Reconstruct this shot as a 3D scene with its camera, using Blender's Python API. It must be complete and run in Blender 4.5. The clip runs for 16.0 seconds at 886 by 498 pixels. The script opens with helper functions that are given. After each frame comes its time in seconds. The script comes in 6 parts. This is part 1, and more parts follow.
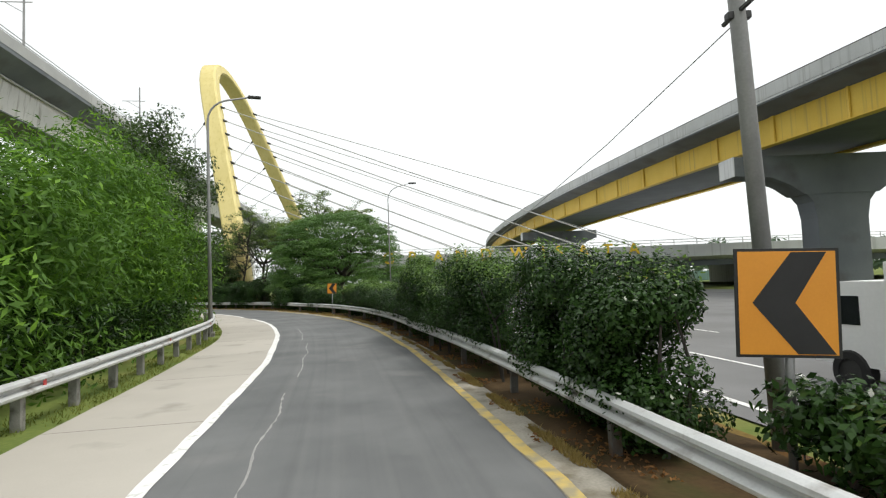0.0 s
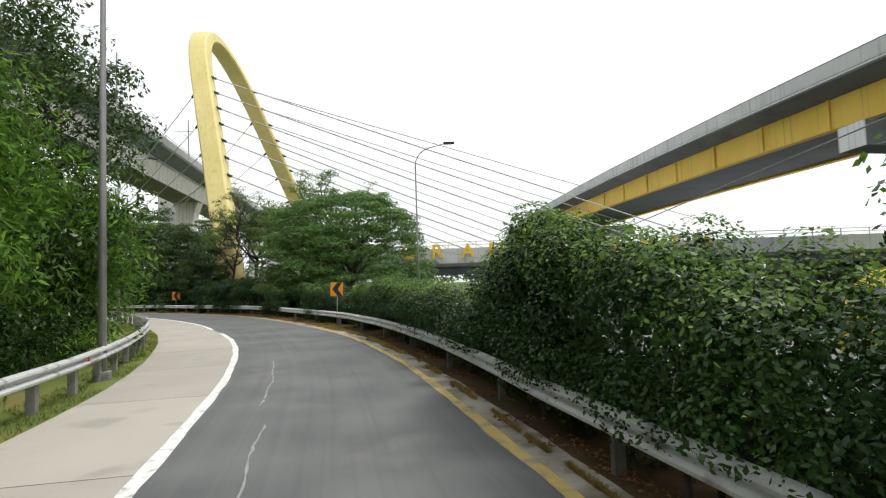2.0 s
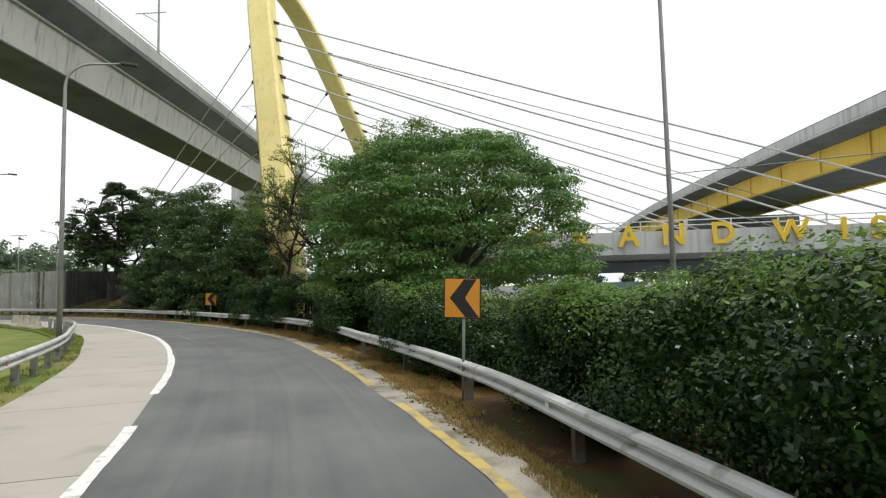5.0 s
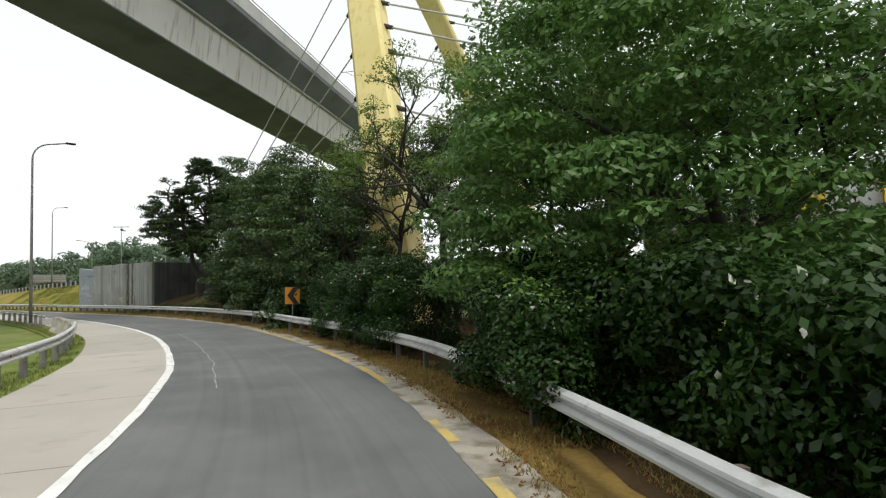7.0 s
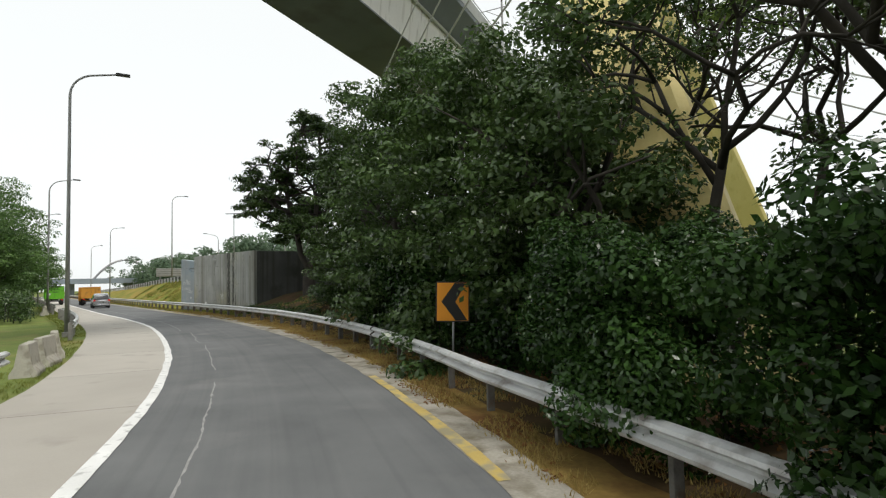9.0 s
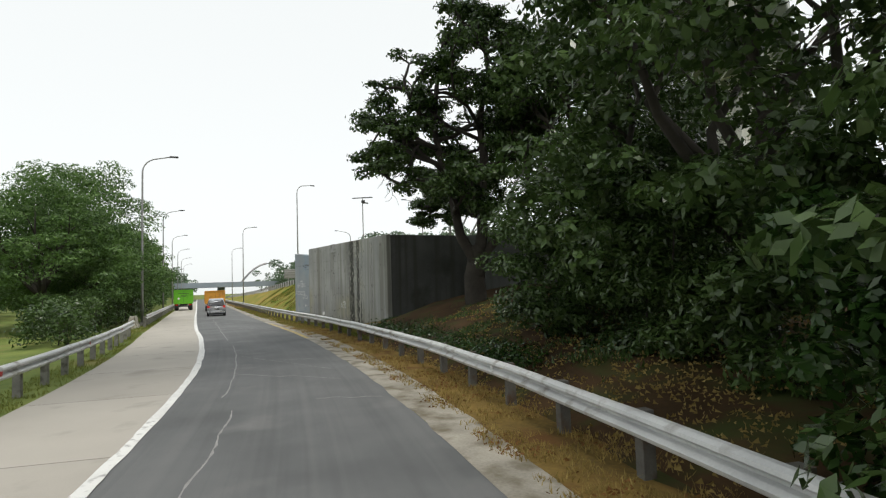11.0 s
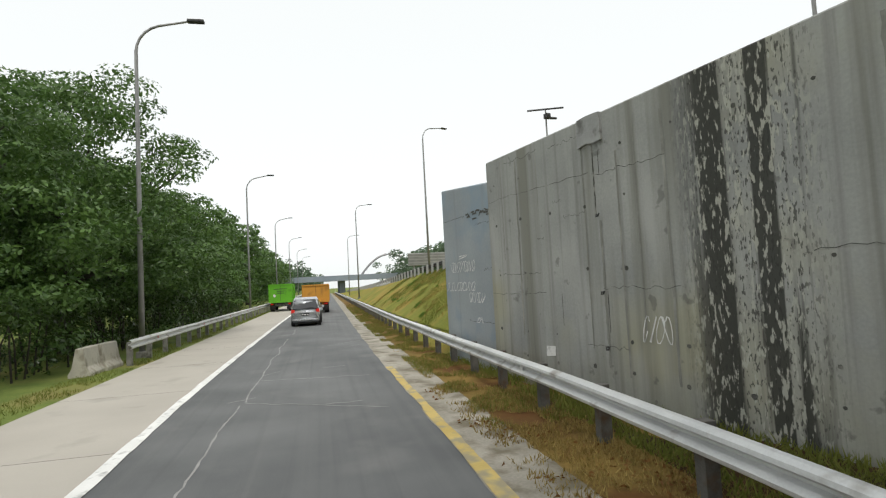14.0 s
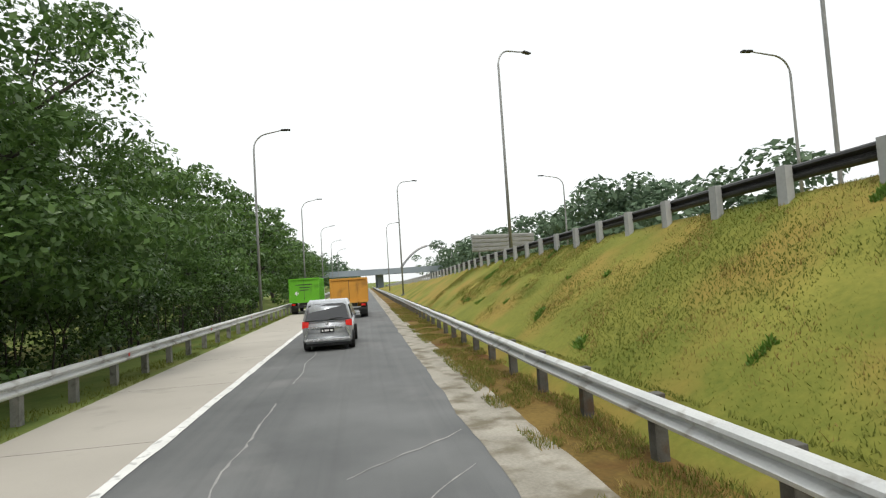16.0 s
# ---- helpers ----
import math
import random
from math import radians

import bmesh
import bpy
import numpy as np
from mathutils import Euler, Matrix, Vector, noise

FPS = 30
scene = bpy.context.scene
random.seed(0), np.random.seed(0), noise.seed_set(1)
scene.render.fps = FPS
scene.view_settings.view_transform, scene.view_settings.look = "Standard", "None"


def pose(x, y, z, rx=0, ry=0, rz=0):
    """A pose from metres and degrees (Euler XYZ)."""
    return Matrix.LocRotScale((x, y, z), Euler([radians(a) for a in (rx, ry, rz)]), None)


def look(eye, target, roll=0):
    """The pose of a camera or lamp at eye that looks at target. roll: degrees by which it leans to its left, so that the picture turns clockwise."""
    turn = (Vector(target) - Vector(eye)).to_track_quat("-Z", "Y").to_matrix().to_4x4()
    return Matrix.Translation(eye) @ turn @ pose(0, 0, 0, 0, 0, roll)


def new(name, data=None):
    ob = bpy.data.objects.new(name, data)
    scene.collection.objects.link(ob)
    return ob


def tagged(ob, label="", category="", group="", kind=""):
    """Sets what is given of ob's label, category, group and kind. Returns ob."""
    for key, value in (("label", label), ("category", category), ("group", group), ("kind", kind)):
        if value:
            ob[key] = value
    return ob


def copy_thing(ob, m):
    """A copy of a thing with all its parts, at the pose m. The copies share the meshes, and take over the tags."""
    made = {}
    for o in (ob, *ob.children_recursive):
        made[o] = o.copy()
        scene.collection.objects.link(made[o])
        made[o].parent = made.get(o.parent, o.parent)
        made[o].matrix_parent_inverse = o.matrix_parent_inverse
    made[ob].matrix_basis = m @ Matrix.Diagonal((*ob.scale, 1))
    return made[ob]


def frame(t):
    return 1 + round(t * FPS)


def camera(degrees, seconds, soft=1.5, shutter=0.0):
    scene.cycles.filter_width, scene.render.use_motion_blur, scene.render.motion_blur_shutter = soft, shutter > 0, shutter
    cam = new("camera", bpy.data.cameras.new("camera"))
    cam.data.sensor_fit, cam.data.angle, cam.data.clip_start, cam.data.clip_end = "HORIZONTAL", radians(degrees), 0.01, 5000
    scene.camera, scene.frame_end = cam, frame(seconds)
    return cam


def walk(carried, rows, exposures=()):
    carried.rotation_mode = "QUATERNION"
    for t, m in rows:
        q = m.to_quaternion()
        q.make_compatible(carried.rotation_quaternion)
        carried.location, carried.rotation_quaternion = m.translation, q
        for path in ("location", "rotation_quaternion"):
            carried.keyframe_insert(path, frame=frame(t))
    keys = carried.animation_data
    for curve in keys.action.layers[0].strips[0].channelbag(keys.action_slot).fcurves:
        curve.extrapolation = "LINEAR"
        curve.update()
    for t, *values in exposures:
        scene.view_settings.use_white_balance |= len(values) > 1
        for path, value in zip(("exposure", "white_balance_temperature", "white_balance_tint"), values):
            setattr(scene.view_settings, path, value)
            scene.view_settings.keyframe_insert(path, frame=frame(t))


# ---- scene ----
cam = camera(77.74, 16.0, soft=1.2)

# The drive: seconds, place, and yaw, pitch and roll in degrees.
DRIVE = [
    (0.0, -0.00, -0.00, 2.20, 0.20, 3.34, -2.24),
    (0.5, -0.53, 2.93, 2.20, 0.38, 3.54, -2.22),
    (1.0, -1.08, 6.04, 2.19, 0.61, 3.44, -2.15),
    (1.5, -1.66, 9.24, 2.19, 0.88, 3.31, -2.03),
    (2.0, -2.31, 12.46, 2.18, 1.22, 3.41, -1.96),
    (2.5, -2.99, 15.71, 2.18, 1.68, 3.49, -2.05),
    (3.0, -3.69, 18.88, 2.18, 2.51, 3.30, -2.02),
    (3.5, -4.41, 21.95, 2.18, 3.92, 3.66, -2.06),
    (4.0, -5.22, 24.99, 2.19, 5.69, 3.95, -1.98),
    (4.5, -6.14, 28.06, 2.20, 7.69, 4.02, -1.71),
    (5.0, -7.22, 31.23, 2.21, 9.84, 3.88, -1.31),
    (5.5, -8.52, 34.54, 2.21, 12.22, 3.65, -0.96),
    (6.0, -10.24, 38.00, 2.22, 15.24, 3.66, -1.03),
    (6.5, -11.90, 41.26, 2.21, 17.95, 3.39, -1.30),
    (7.0, -13.66, 44.40, 2.19, 20.72, 3.28, -1.83),
    (7.5, -15.81, 47.68, 2.18, 24.56, 3.33, -1.72),
    (8.0, -18.31, 50.99, 2.16, 28.08, 3.34, -1.38),
    (8.5, -21.13, 54.18, 2.15, 30.67, 3.29, -1.17),
    (9.0, -24.14, 57.30, 2.14, 33.06, 3.33, -1.47),
    (9.5, -27.33, 60.34, 2.15, 37.52, 3.78, -1.85),
    (10.0, -30.77, 63.20, 2.17, 41.73, 4.05, -2.10),
    (10.5, -34.41, 65.87, 2.19, 44.73, 4.05, -2.14),
    (11.0, -38.13, 68.36, 2.20, 46.44, 3.83, -1.95),
    (11.5, -41.83, 70.69, 2.20, 47.67, 3.49, -1.66),
    (12.0, -45.46, 72.75, 2.21, 50.27, 3.51, -1.48),
    (12.5, -49.13, 74.62, 2.21, 52.81, 3.67, -1.58),
    (13.0, -52.88, 76.36, 2.21, 55.03, 3.61, -1.89),
    (13.5, -56.60, 77.88, 2.20, 56.82, 3.20, -2.40),
    (14.0, -60.30, 79.34, 2.20, 58.48, 3.40, -3.08),
    (14.5, -63.99, 80.78, 2.21, 60.04, 3.46, -3.56),
    (15.0, -67.66, 82.09, 2.21, 61.21, 3.27, -3.78),
    (15.5, -71.07, 83.22, 2.21, 61.97, 3.23, -3.41),
    (16.0, -74.28, 84.26, 2.21, 62.22, 2.97, -3.66),
]


def eye_pose(x, y, z, yaw, pitch, roll):
    a, b = radians(yaw), radians(pitch)
    ahead = Vector((-math.sin(a) * math.cos(b), math.cos(a) * math.cos(b), math.sin(b)))
    return look((x, y, z), Vector((x, y, z)) + ahead, roll)


walk(cam, [(t, eye_pose(*p)) for t, *p in DRIVE], ((0.0, 0.16), (3.0, 0.14), (5.5, 0.1), (9.0, 0.04), (11.3, 0.0), (13.5, 0.02), (14.5, 0.08), (16.0, 0.14)))

# ---- daylight: a bright hazy overcast ----
world = bpy.data.worlds.new("overcast_sky")
scene.world = world
world.use_nodes = True
wn, wl = world.node_tree.nodes, world.node_tree.links
sky = wn.new("ShaderNodeTexSky")
sky.sky_type, sky.sun_disc = "NISHITA", False
sky.sun_elevation, sky.sun_rotation = radians(62), radians(111)
sky.air_density, sky.dust_density, sky.ozone_density = 1.0, 2.0, 1.0
pale = wn.new("ShaderNodeHueSaturation")
pale.inputs["Saturation"].default_value = 0.2
wl.new(sky.outputs[0], pale.inputs["Color"])
cloud = wn.new("ShaderNodeMix")
cloud.data_type = "RGBA"
cloud.inputs["Factor"].default_value = 0.78
cloud.inputs["B"].default_value = (7.1, 7.35, 7.3, 1)
wl.new(pale.outputs[0], cloud.inputs["A"])
wl.new(cloud.outputs["Result"], wn["Background"].inputs["Color"])
wn["Background"].inputs["Strength"].default_value = 0.15
sun_data = bpy.data.lights.new("sun", "SUN")
sun_data.energy, sun_data.angle, sun_data.color = 1.9, radians(18), (1.0, 0.96, 0.89)
sun = new("sun", sun_data)
sun.matrix_world = look((0, 0, 60), (-31.9 * math.sin(radians(111)), -31.9 * math.cos(radians(111)), 0))
scene.view_settings.exposure = 0.0


# ---- materials ----
def material(name, low, high, rough=0.8, metal=0.0, scale=1.0, fine=30.0, bump=0.2, spots=None, streak=None, island=False, piece=False, specular=0.4):
    """A noisy two-tone surface. spots: colour, scale, share. streak: colour, share, for vertical run-off stains."""
    m = bpy.data.materials.new(name)
    m.use_nodes = True
    n, l = m.node_tree.nodes, m.node_tree.links
    b = n["Principled BSDF"]
    b.inputs["Metallic"].default_value = metal
    b.inputs["Specular IOR Level"].default_value = specular
    tc = n.new("ShaderNodeTexCoord")
    big, small = n.new("ShaderNodeTexNoise"), n.new("ShaderNodeTexNoise")
    for tex, sc, det in ((big, scale, 6), (small, fine, 3)):
        tex.inputs["Scale"].default_value = sc
        tex.inputs["Detail"].default_value = det
        l.new(tc.outputs["Object"], tex.inputs["Vector"])
    add = n.new("ShaderNodeMath")
    add.operation = "MULTIPLY_ADD"
    add.inputs[1].default_value = 0.45
    l.new(small.outputs["Fac"], add.inputs[0])
    l.new(big.outputs["Fac"], add.inputs[2])
    spread = n.new("ShaderNodeMapRange")
    spread.inputs["From Min"].default_value, spread.inputs["From Max"].default_value = 0.45, 1.0
    l.new(add.outputs[0], spread.inputs["Value"])
    fac = spread.outputs[0]
    if island or piece:
        extra = n.new("ShaderNodeNewGeometry" if island else "ShaderNodeObjectInfo")
        half = n.new("ShaderNodeMath")
        half.operation = "MULTIPLY_ADD"
        half.inputs[1].default_value = 0.55
        l.new(fac, half.inputs[0])
        part2 = n.new("ShaderNodeMath")
        part2.operation = "MULTIPLY"
        part2.inputs[1].default_value = 0.45
        l.new(extra.outputs["Random Per Island" if island else "Random"], part2.inputs[0])
        l.new(part2.outputs[0], half.inputs[2])
        fac = half.outputs[0]
    mix = n.new("ShaderNodeMix")
    mix.data_type = "RGBA"
    mix.inputs["A"].default_value, mix.inputs["B"].default_value = (*low, 1), (*high, 1)
    l.new(fac, mix.inputs["Factor"])
    colour = mix.outputs["Result"]
    for kind, data in (("spot", spots), ("streak", streak)):
        if not data:
            continue
        tex = n.new("ShaderNodeTexNoise")
        tex.inputs["Detail"].default_value = 7
        if kind == "spot":
            tint, sc, share = data
            tex.inputs["Scale"].default_value = sc
            l.new(tc.outputs["Object"], tex.inputs["Vector"])
        else:
            tint, share = data
            tex.inputs["Scale"].default_value = 1.0
            mp = n.new("ShaderNodeMapping")
            mp.inputs["Scale"].default_value = (2.6, 2.6, 0.07)
            l.new(tc.outputs["Object"], mp.inputs["Vector"])
            l.new(mp.outputs[0], tex.inputs["Vector"])
        edge = n.new("ShaderNodeMapRange")
        edge.inputs["From Min"].default_value, edge.inputs["From Max"].default_value = 0.62 - share * 0.3, 0.78 - share * 0.3
        edge.inputs["To Max"].default_value = 0.85
        l.new(tex.outputs["Fac"], edge.inputs["Value"])
        over = n.new("ShaderNodeMix")
        over.data_type = "RGBA"
        over.inputs["B"].default_value = (*tint, 1)
        l.new(edge.outputs[0], over.inputs["Factor"])
        l.new(colour, over.inputs["A"])
        colour = over.outputs["Result"]
    l.new(colour, b.inputs["Base Color"])
    ro = n.new("ShaderNodeMapRange")
    ro.inputs["To Min"].default_value, ro.inputs["To Max"].default_value = max(rough - 0.1, 0.03), min(rough + 0.1, 1.0)
    l.new(small.outputs["Fac"], ro.inputs["Value"])
    l.new(ro.outputs[0], b.inputs["Roughness"])
    if bump:
        bp = n.new("ShaderNodeBump")
        bp.inputs["Strength"].default_value = bump
        bp.inputs["Distance"].default_value = 0.02
        l.new(add.outputs[0], bp.inputs["Height"])
        l.new(bp.outputs[0], b.inputs["Normal"])
    return m


def leafy(name, low, high, glow=0.35, rough=0.5, gloss=0.27):
    """Leaves: varied leaf by leaf, letting some light through."""
    m = material(name, low, high, rough, 0, 0.6, 4.0, 0.0, island=True, specular=gloss)
    n, l = m.node_tree.nodes, m.node_tree.links
    b = n["Principled BSDF"]
    thin = n.new("ShaderNodeBsdfTranslucent")
    l.new(b.inputs["Base Color"].links[0].from_socket, thin.inputs["Color"])
    both = n.new("ShaderNodeMixShader")
    both.inputs[0].default_value = glow
    l.new(b.outputs[0], both.inputs[1])
    l.new(thin.outputs[0], both.inputs[2])
    l.new(both.outputs[0], n["Material Output"].inputs["Surface"])
    return m


ASPHALT = material("asphalt", (0.088, 0.092, 0.094), (0.172, 0.177, 0.177), 0.85, scale=0.45, fine=75, bump=0.25, spots=((0.19, 0.19, 0.187), 0.5, 0.12))
ASPHALT_OLD = material("toll_road_asphalt", (0.12, 0.12, 0.12), (0.2, 0.2, 0.2), 0.85, scale=0.3, fine=50, bump=0.2)
SLAB = material("pavement_concrete", (0.35, 0.325, 0.285), (0.47, 0.44, 0.39), 0.85, scale=0.5, fine=40, bump=0.2, piece=True, spots=((0.29, 0.27, 0.235), 0.8, 0.12))
JOINT = material("joint_filler", (0.05, 0.048, 0.045), (0.09, 0.085, 0.08), 0.9)
WHITE_PAINT = material("white_road_paint", (0.66, 0.66, 0.64), (0.84, 0.84, 0.82), 0.7, scale=1.5, fine=50, bump=0.15, spots=((0.3, 0.3, 0.29), 6.0, 0.25))
YELLOW_PAINT = material("yellow_road_paint", (0.44, 0.32, 0.09), (0.6, 0.46, 0.16), 0.75, scale=1.5, fine=50, bump=0.15, spots=((0.27, 0.25, 0.18), 3.0, 0.5))
GUTTER = material("gutter_concrete", (0.2, 0.185, 0.15), (0.42, 0.39, 0.33), 0.9, scale=1.1, fine=25, bump=0.5, spots=((0.13, 0.11, 0.07), 1.8, 0.45))
GRASS = material("mown_grass", (0.10, 0.13, 0.022), (0.26, 0.25, 0.055), 0.95, scale=0.45, fine=9, bump=0.8, spots=((0.31, 0.22, 0.06), 0.35, 0.5), specular=0.1)
GREEN_GRASS = material("rough_green_grass", (0.08, 0.125, 0.03), (0.2, 0.235, 0.065), 0.95, scale=0.45, fine=9, bump=0.8, spots=((0.23, 0.2, 0.075), 0.35, 0.35), specular=0.1)
DRY_GRASS = material("dry_verge", (0.085, 0.06, 0.02), (0.27, 0.18, 0.055), 0.95, scale=0.5, fine=14, bump=0.7, spots=((0.11, 0.05, 0.02), 0.7, 0.45), specular=0.1)
SOIL = material("red_soil", (0.032, 0.021, 0.011), (0.088, 0.052, 0.025), 0.95, scale=0.7, fine=10, bump=0.7, spots=((0.05, 0.07, 0.02), 0.8, 0.4), specular=0.1)
STEEL = material("galvanised_steel", (0.5, 0.51, 0.51), (0.68, 0.69, 0.68), 0.5, 0.3, scale=1.2, fine=35, bump=0.08, spots=((0.22, 0.19, 0.16), 2.5, 0.22))
POST = material("post_concrete", (0.16, 0.16, 0.15), (0.30, 0.29, 0.27), 0.9, scale=3, fine=40, bump=0.3, spots=((0.08, 0.075, 0.06), 4.0, 0.35))
WALL = material("stained_concrete", (0.25, 0.258, 0.25), (0.38, 0.385, 0.36), 0.85, scale=0.6, fine=25, bump=0.25, spots=((0.34, 0.33, 0.24), 0.35, 0.35), streak=((0.2, 0.2, 0.17), 0.42))
CONCRETE = material("bridge_concrete", (0.48, 0.475, 0.455), (0.62, 0.61, 0.585), 0.85, scale=0.2, fine=12, bump=0.1, streak=((0.3, 0.29, 0.26), 0.3))
# For parts under the decks; their shade is put into this dark colour.
SOFFIT = material("shade_dark_bridge_steel", (0.06, 0.07, 0.08), (0.105, 0.118, 0.13), 0.7, scale=0.3, fine=12, bump=0.1)
PARAPET = material("grey_parapet", (0.31, 0.315, 0.31), (0.44, 0.445, 0.435), 0.8, scale=0.3, fine=15, bump=0.1, streak=((0.25, 0.25, 0.24), 0.1))
YELLOW_STEEL = material("yellow_painted_steel", (0.62, 0.41, 0.05), (0.74, 0.52, 0.09), 0.6, scale=0.25, fine=10, bump=0.05, streak=((0.42, 0.29, 0.08), 0.22))
PYLON_PAINT = material("pale_yellow_pylon_paint", (0.6, 0.5, 0.19), (0.7, 0.6, 0.27), 0.6, scale=0.3, fine=10, bump=0.06, streak=((0.55, 0.45, 0.16), 0.25))
CABLE = material("stay_cable_sheath", (0.35, 0.35, 0.34), (0.5, 0.5, 0.48), 0.5, scale=2, bump=0)
DARK_METAL = material("dark_steel", (0.03, 0.03, 0.03), (0.06, 0.06, 0.06), 0.5, 0.3, scale=3, bump=0.05)
POLE = material("lamp_pole_steel", (0.22, 0.22, 0.22), (0.34, 0.34, 0.335), 0.5, 0.5, scale=2, bump=0.05)
GREYWHITE = material("deck_edge_concrete", (0.44, 0.45, 0.46), (0.56, 0.57, 0.58), 0.8, scale=0.4, fine=12, bump=0.1, streak=((0.33, 0.33, 0.33), 0.3))
BARK = material("bark", (0.022, 0.02, 0.016), (0.058, 0.05, 0.041), 0.95, scale=2, fine=14, bump=0.8)
SIGN_ORANGE = material("reflective_orange_sheet", (0.68, 0.27, 0.025), (0.76, 0.32, 0.035), 0.4, scale=0.8, fine=40, bump=0.02)
SIGN_BLACK = material("black_sheet", (0.014, 0.014, 0.014), (0.025, 0.025, 0.025), 0.5, scale=2, bump=0.02)
LETTER = material("yellow_letter_sheet", (0.72, 0.48, 0.03), (0.8, 0.55, 0.05), 0.5, scale=1, bump=0.02)
LEAF_DOME = leafy("rain_tree_leaves", (0.03, 0.085, 0.02), (0.17, 0.31, 0.07), 0.35, 0.4, 0.4)
LEAF_DARK = leafy("dark_tree_leaves", (0.011, 0.03, 0.009), (0.11, 0.18, 0.05), 0.26, 0.26, 0.42)
LEAF_BAMBOO = leafy("feathery_light_leaves", (0.03, 0.09, 0.012), (0.145, 0.28, 0.034), 0.4)
LEAF_HEDGE = leafy("glossy_hedge_leaves", (0.006, 0.019, 0.005), (0.05, 0.11, 0.022), 0.22, 0.22, 0.27)
LEAF_HEDGE_NEW = leafy("young_hedge_leaves", (0.07, 0.15, 0.025), (0.19, 0.31, 0.055), 0.4, 0.4)
LEAF_LIGHTER = leafy("lighter_feathery_leaves", (0.11, 0.25, 0.02), (0.26, 0.46, 0.05), 0.5)
# Leaves far off: haze is mixed into this paler, bluer green.
LEAF_FAR = leafy("haze_pale_leaves", (0.07, 0.12, 0.075), (0.15, 0.21, 0.125), 0.3, 0.7)
LEAF_ROW = leafy("roadside_tree_leaves", (0.02, 0.055, 0.015), (0.155, 0.265, 0.065), 0.35, 0.4, 0.35)
LEAF_AIRY = leafy("thin_yellow_green_leaves", (0.05, 0.09, 0.02), (0.22, 0.32, 0.07), 0.45)


def weathered(m, x_from, x_to):
    """Adds fine run-off streaks over a wall, and one stretch with black streaks and lime flakes between two x."""
    n, l = m.node_tree.nodes, m.node_tree.links
    base = n["Principled BSDF"].inputs["Base Color"]
    tc = n.new("ShaderNodeTexCoord")

    def layer(scale, low, high, tint, strength, mask=None):
        mp, tex, edge, over = n.new("ShaderNodeMapping"), n.new("ShaderNodeTexNoise"), n.new("ShaderNodeMapRange"), n.new("ShaderNodeMix")
        mp.inputs["Scale"].default_value = scale
        tex.inputs["Scale"].default_value, tex.inputs["Detail"].default_value = 1.0, 8
        edge.inputs["From Min"].default_value, edge.inputs["From Max"].default_value, edge.inputs["To Max"].default_value = low, high, strength
        over.data_type = "RGBA"
        over.inputs["B"].default_value = (*tint, 1)
        l.new(tc.outputs["Object"], mp.inputs["Vector"])
        l.new(mp.outputs[0], tex.inputs["Vector"])
        l.new(tex.outputs["Fac"], edge.inputs["Value"])
        fac = edge.outputs[0]
        if mask:
            both = n.new("ShaderNodeMath")
            both.operation = "MULTIPLY"
            l.new(fac, both.inputs[0])
            l.new(mask, both.inputs[1])
            fac = both.outputs[0]
        l.new(base.links[0].from_socket, over.inputs["A"])
        l.new(fac, over.inputs["Factor"])
        l.new(over.outputs["Result"], base)

    layer((7.0, 7.0, 0.16), 0.54, 0.72, (0.12, 0.12, 0.105), 0.42)
    layer((2.2, 2.2, 0.5), 0.55, 0.75, (0.42, 0.42, 0.4), 0.5)
    sep, wide = n.new("ShaderNodeSeparateXYZ"), n.new("ShaderNodeMapRange")
    l.new(tc.outputs["Object"], sep.inputs[0])
    mid = n.new("ShaderNodeMath")
    mid.operation = "SUBTRACT"
    mid.inputs[1].default_value = (x_from + x_to) / 2
    l.new(sep.outputs["X"], mid.inputs[0])
    far = n.new("ShaderNodeMath")
    far.operation = "ABSOLUTE"
    l.new(mid.outputs[0], far.inputs[0])
    half = abs(x_to - x_from) / 2
    wide.inputs["From Min"].default_value, wide.inputs["From Max"].default_value = half, half - 0.5
    l.new(far.outputs[0], wide.inputs["Value"])
    layer((3.0, 3.0, 0.08), 0.41, 0.46, (0.035, 0.036, 0.03), 0.92, wide.outputs[0])
    layer((17.0, 17.0, 5.0), 0.55, 0.6, (0.42, 0.42, 0.36), 0.9, wide.outputs[0])
    layer((30.0, 30.0, 11.0), 0.57, 0.61, (0.04, 0.04, 0.035), 0.8, wide.outputs[0])
    layer((3.0, 3.0, 3.0), 0.66, 0.7, (0.1, 0.1, 0.09), 0.5)


weathered(WALL, -63.1, -65.3)


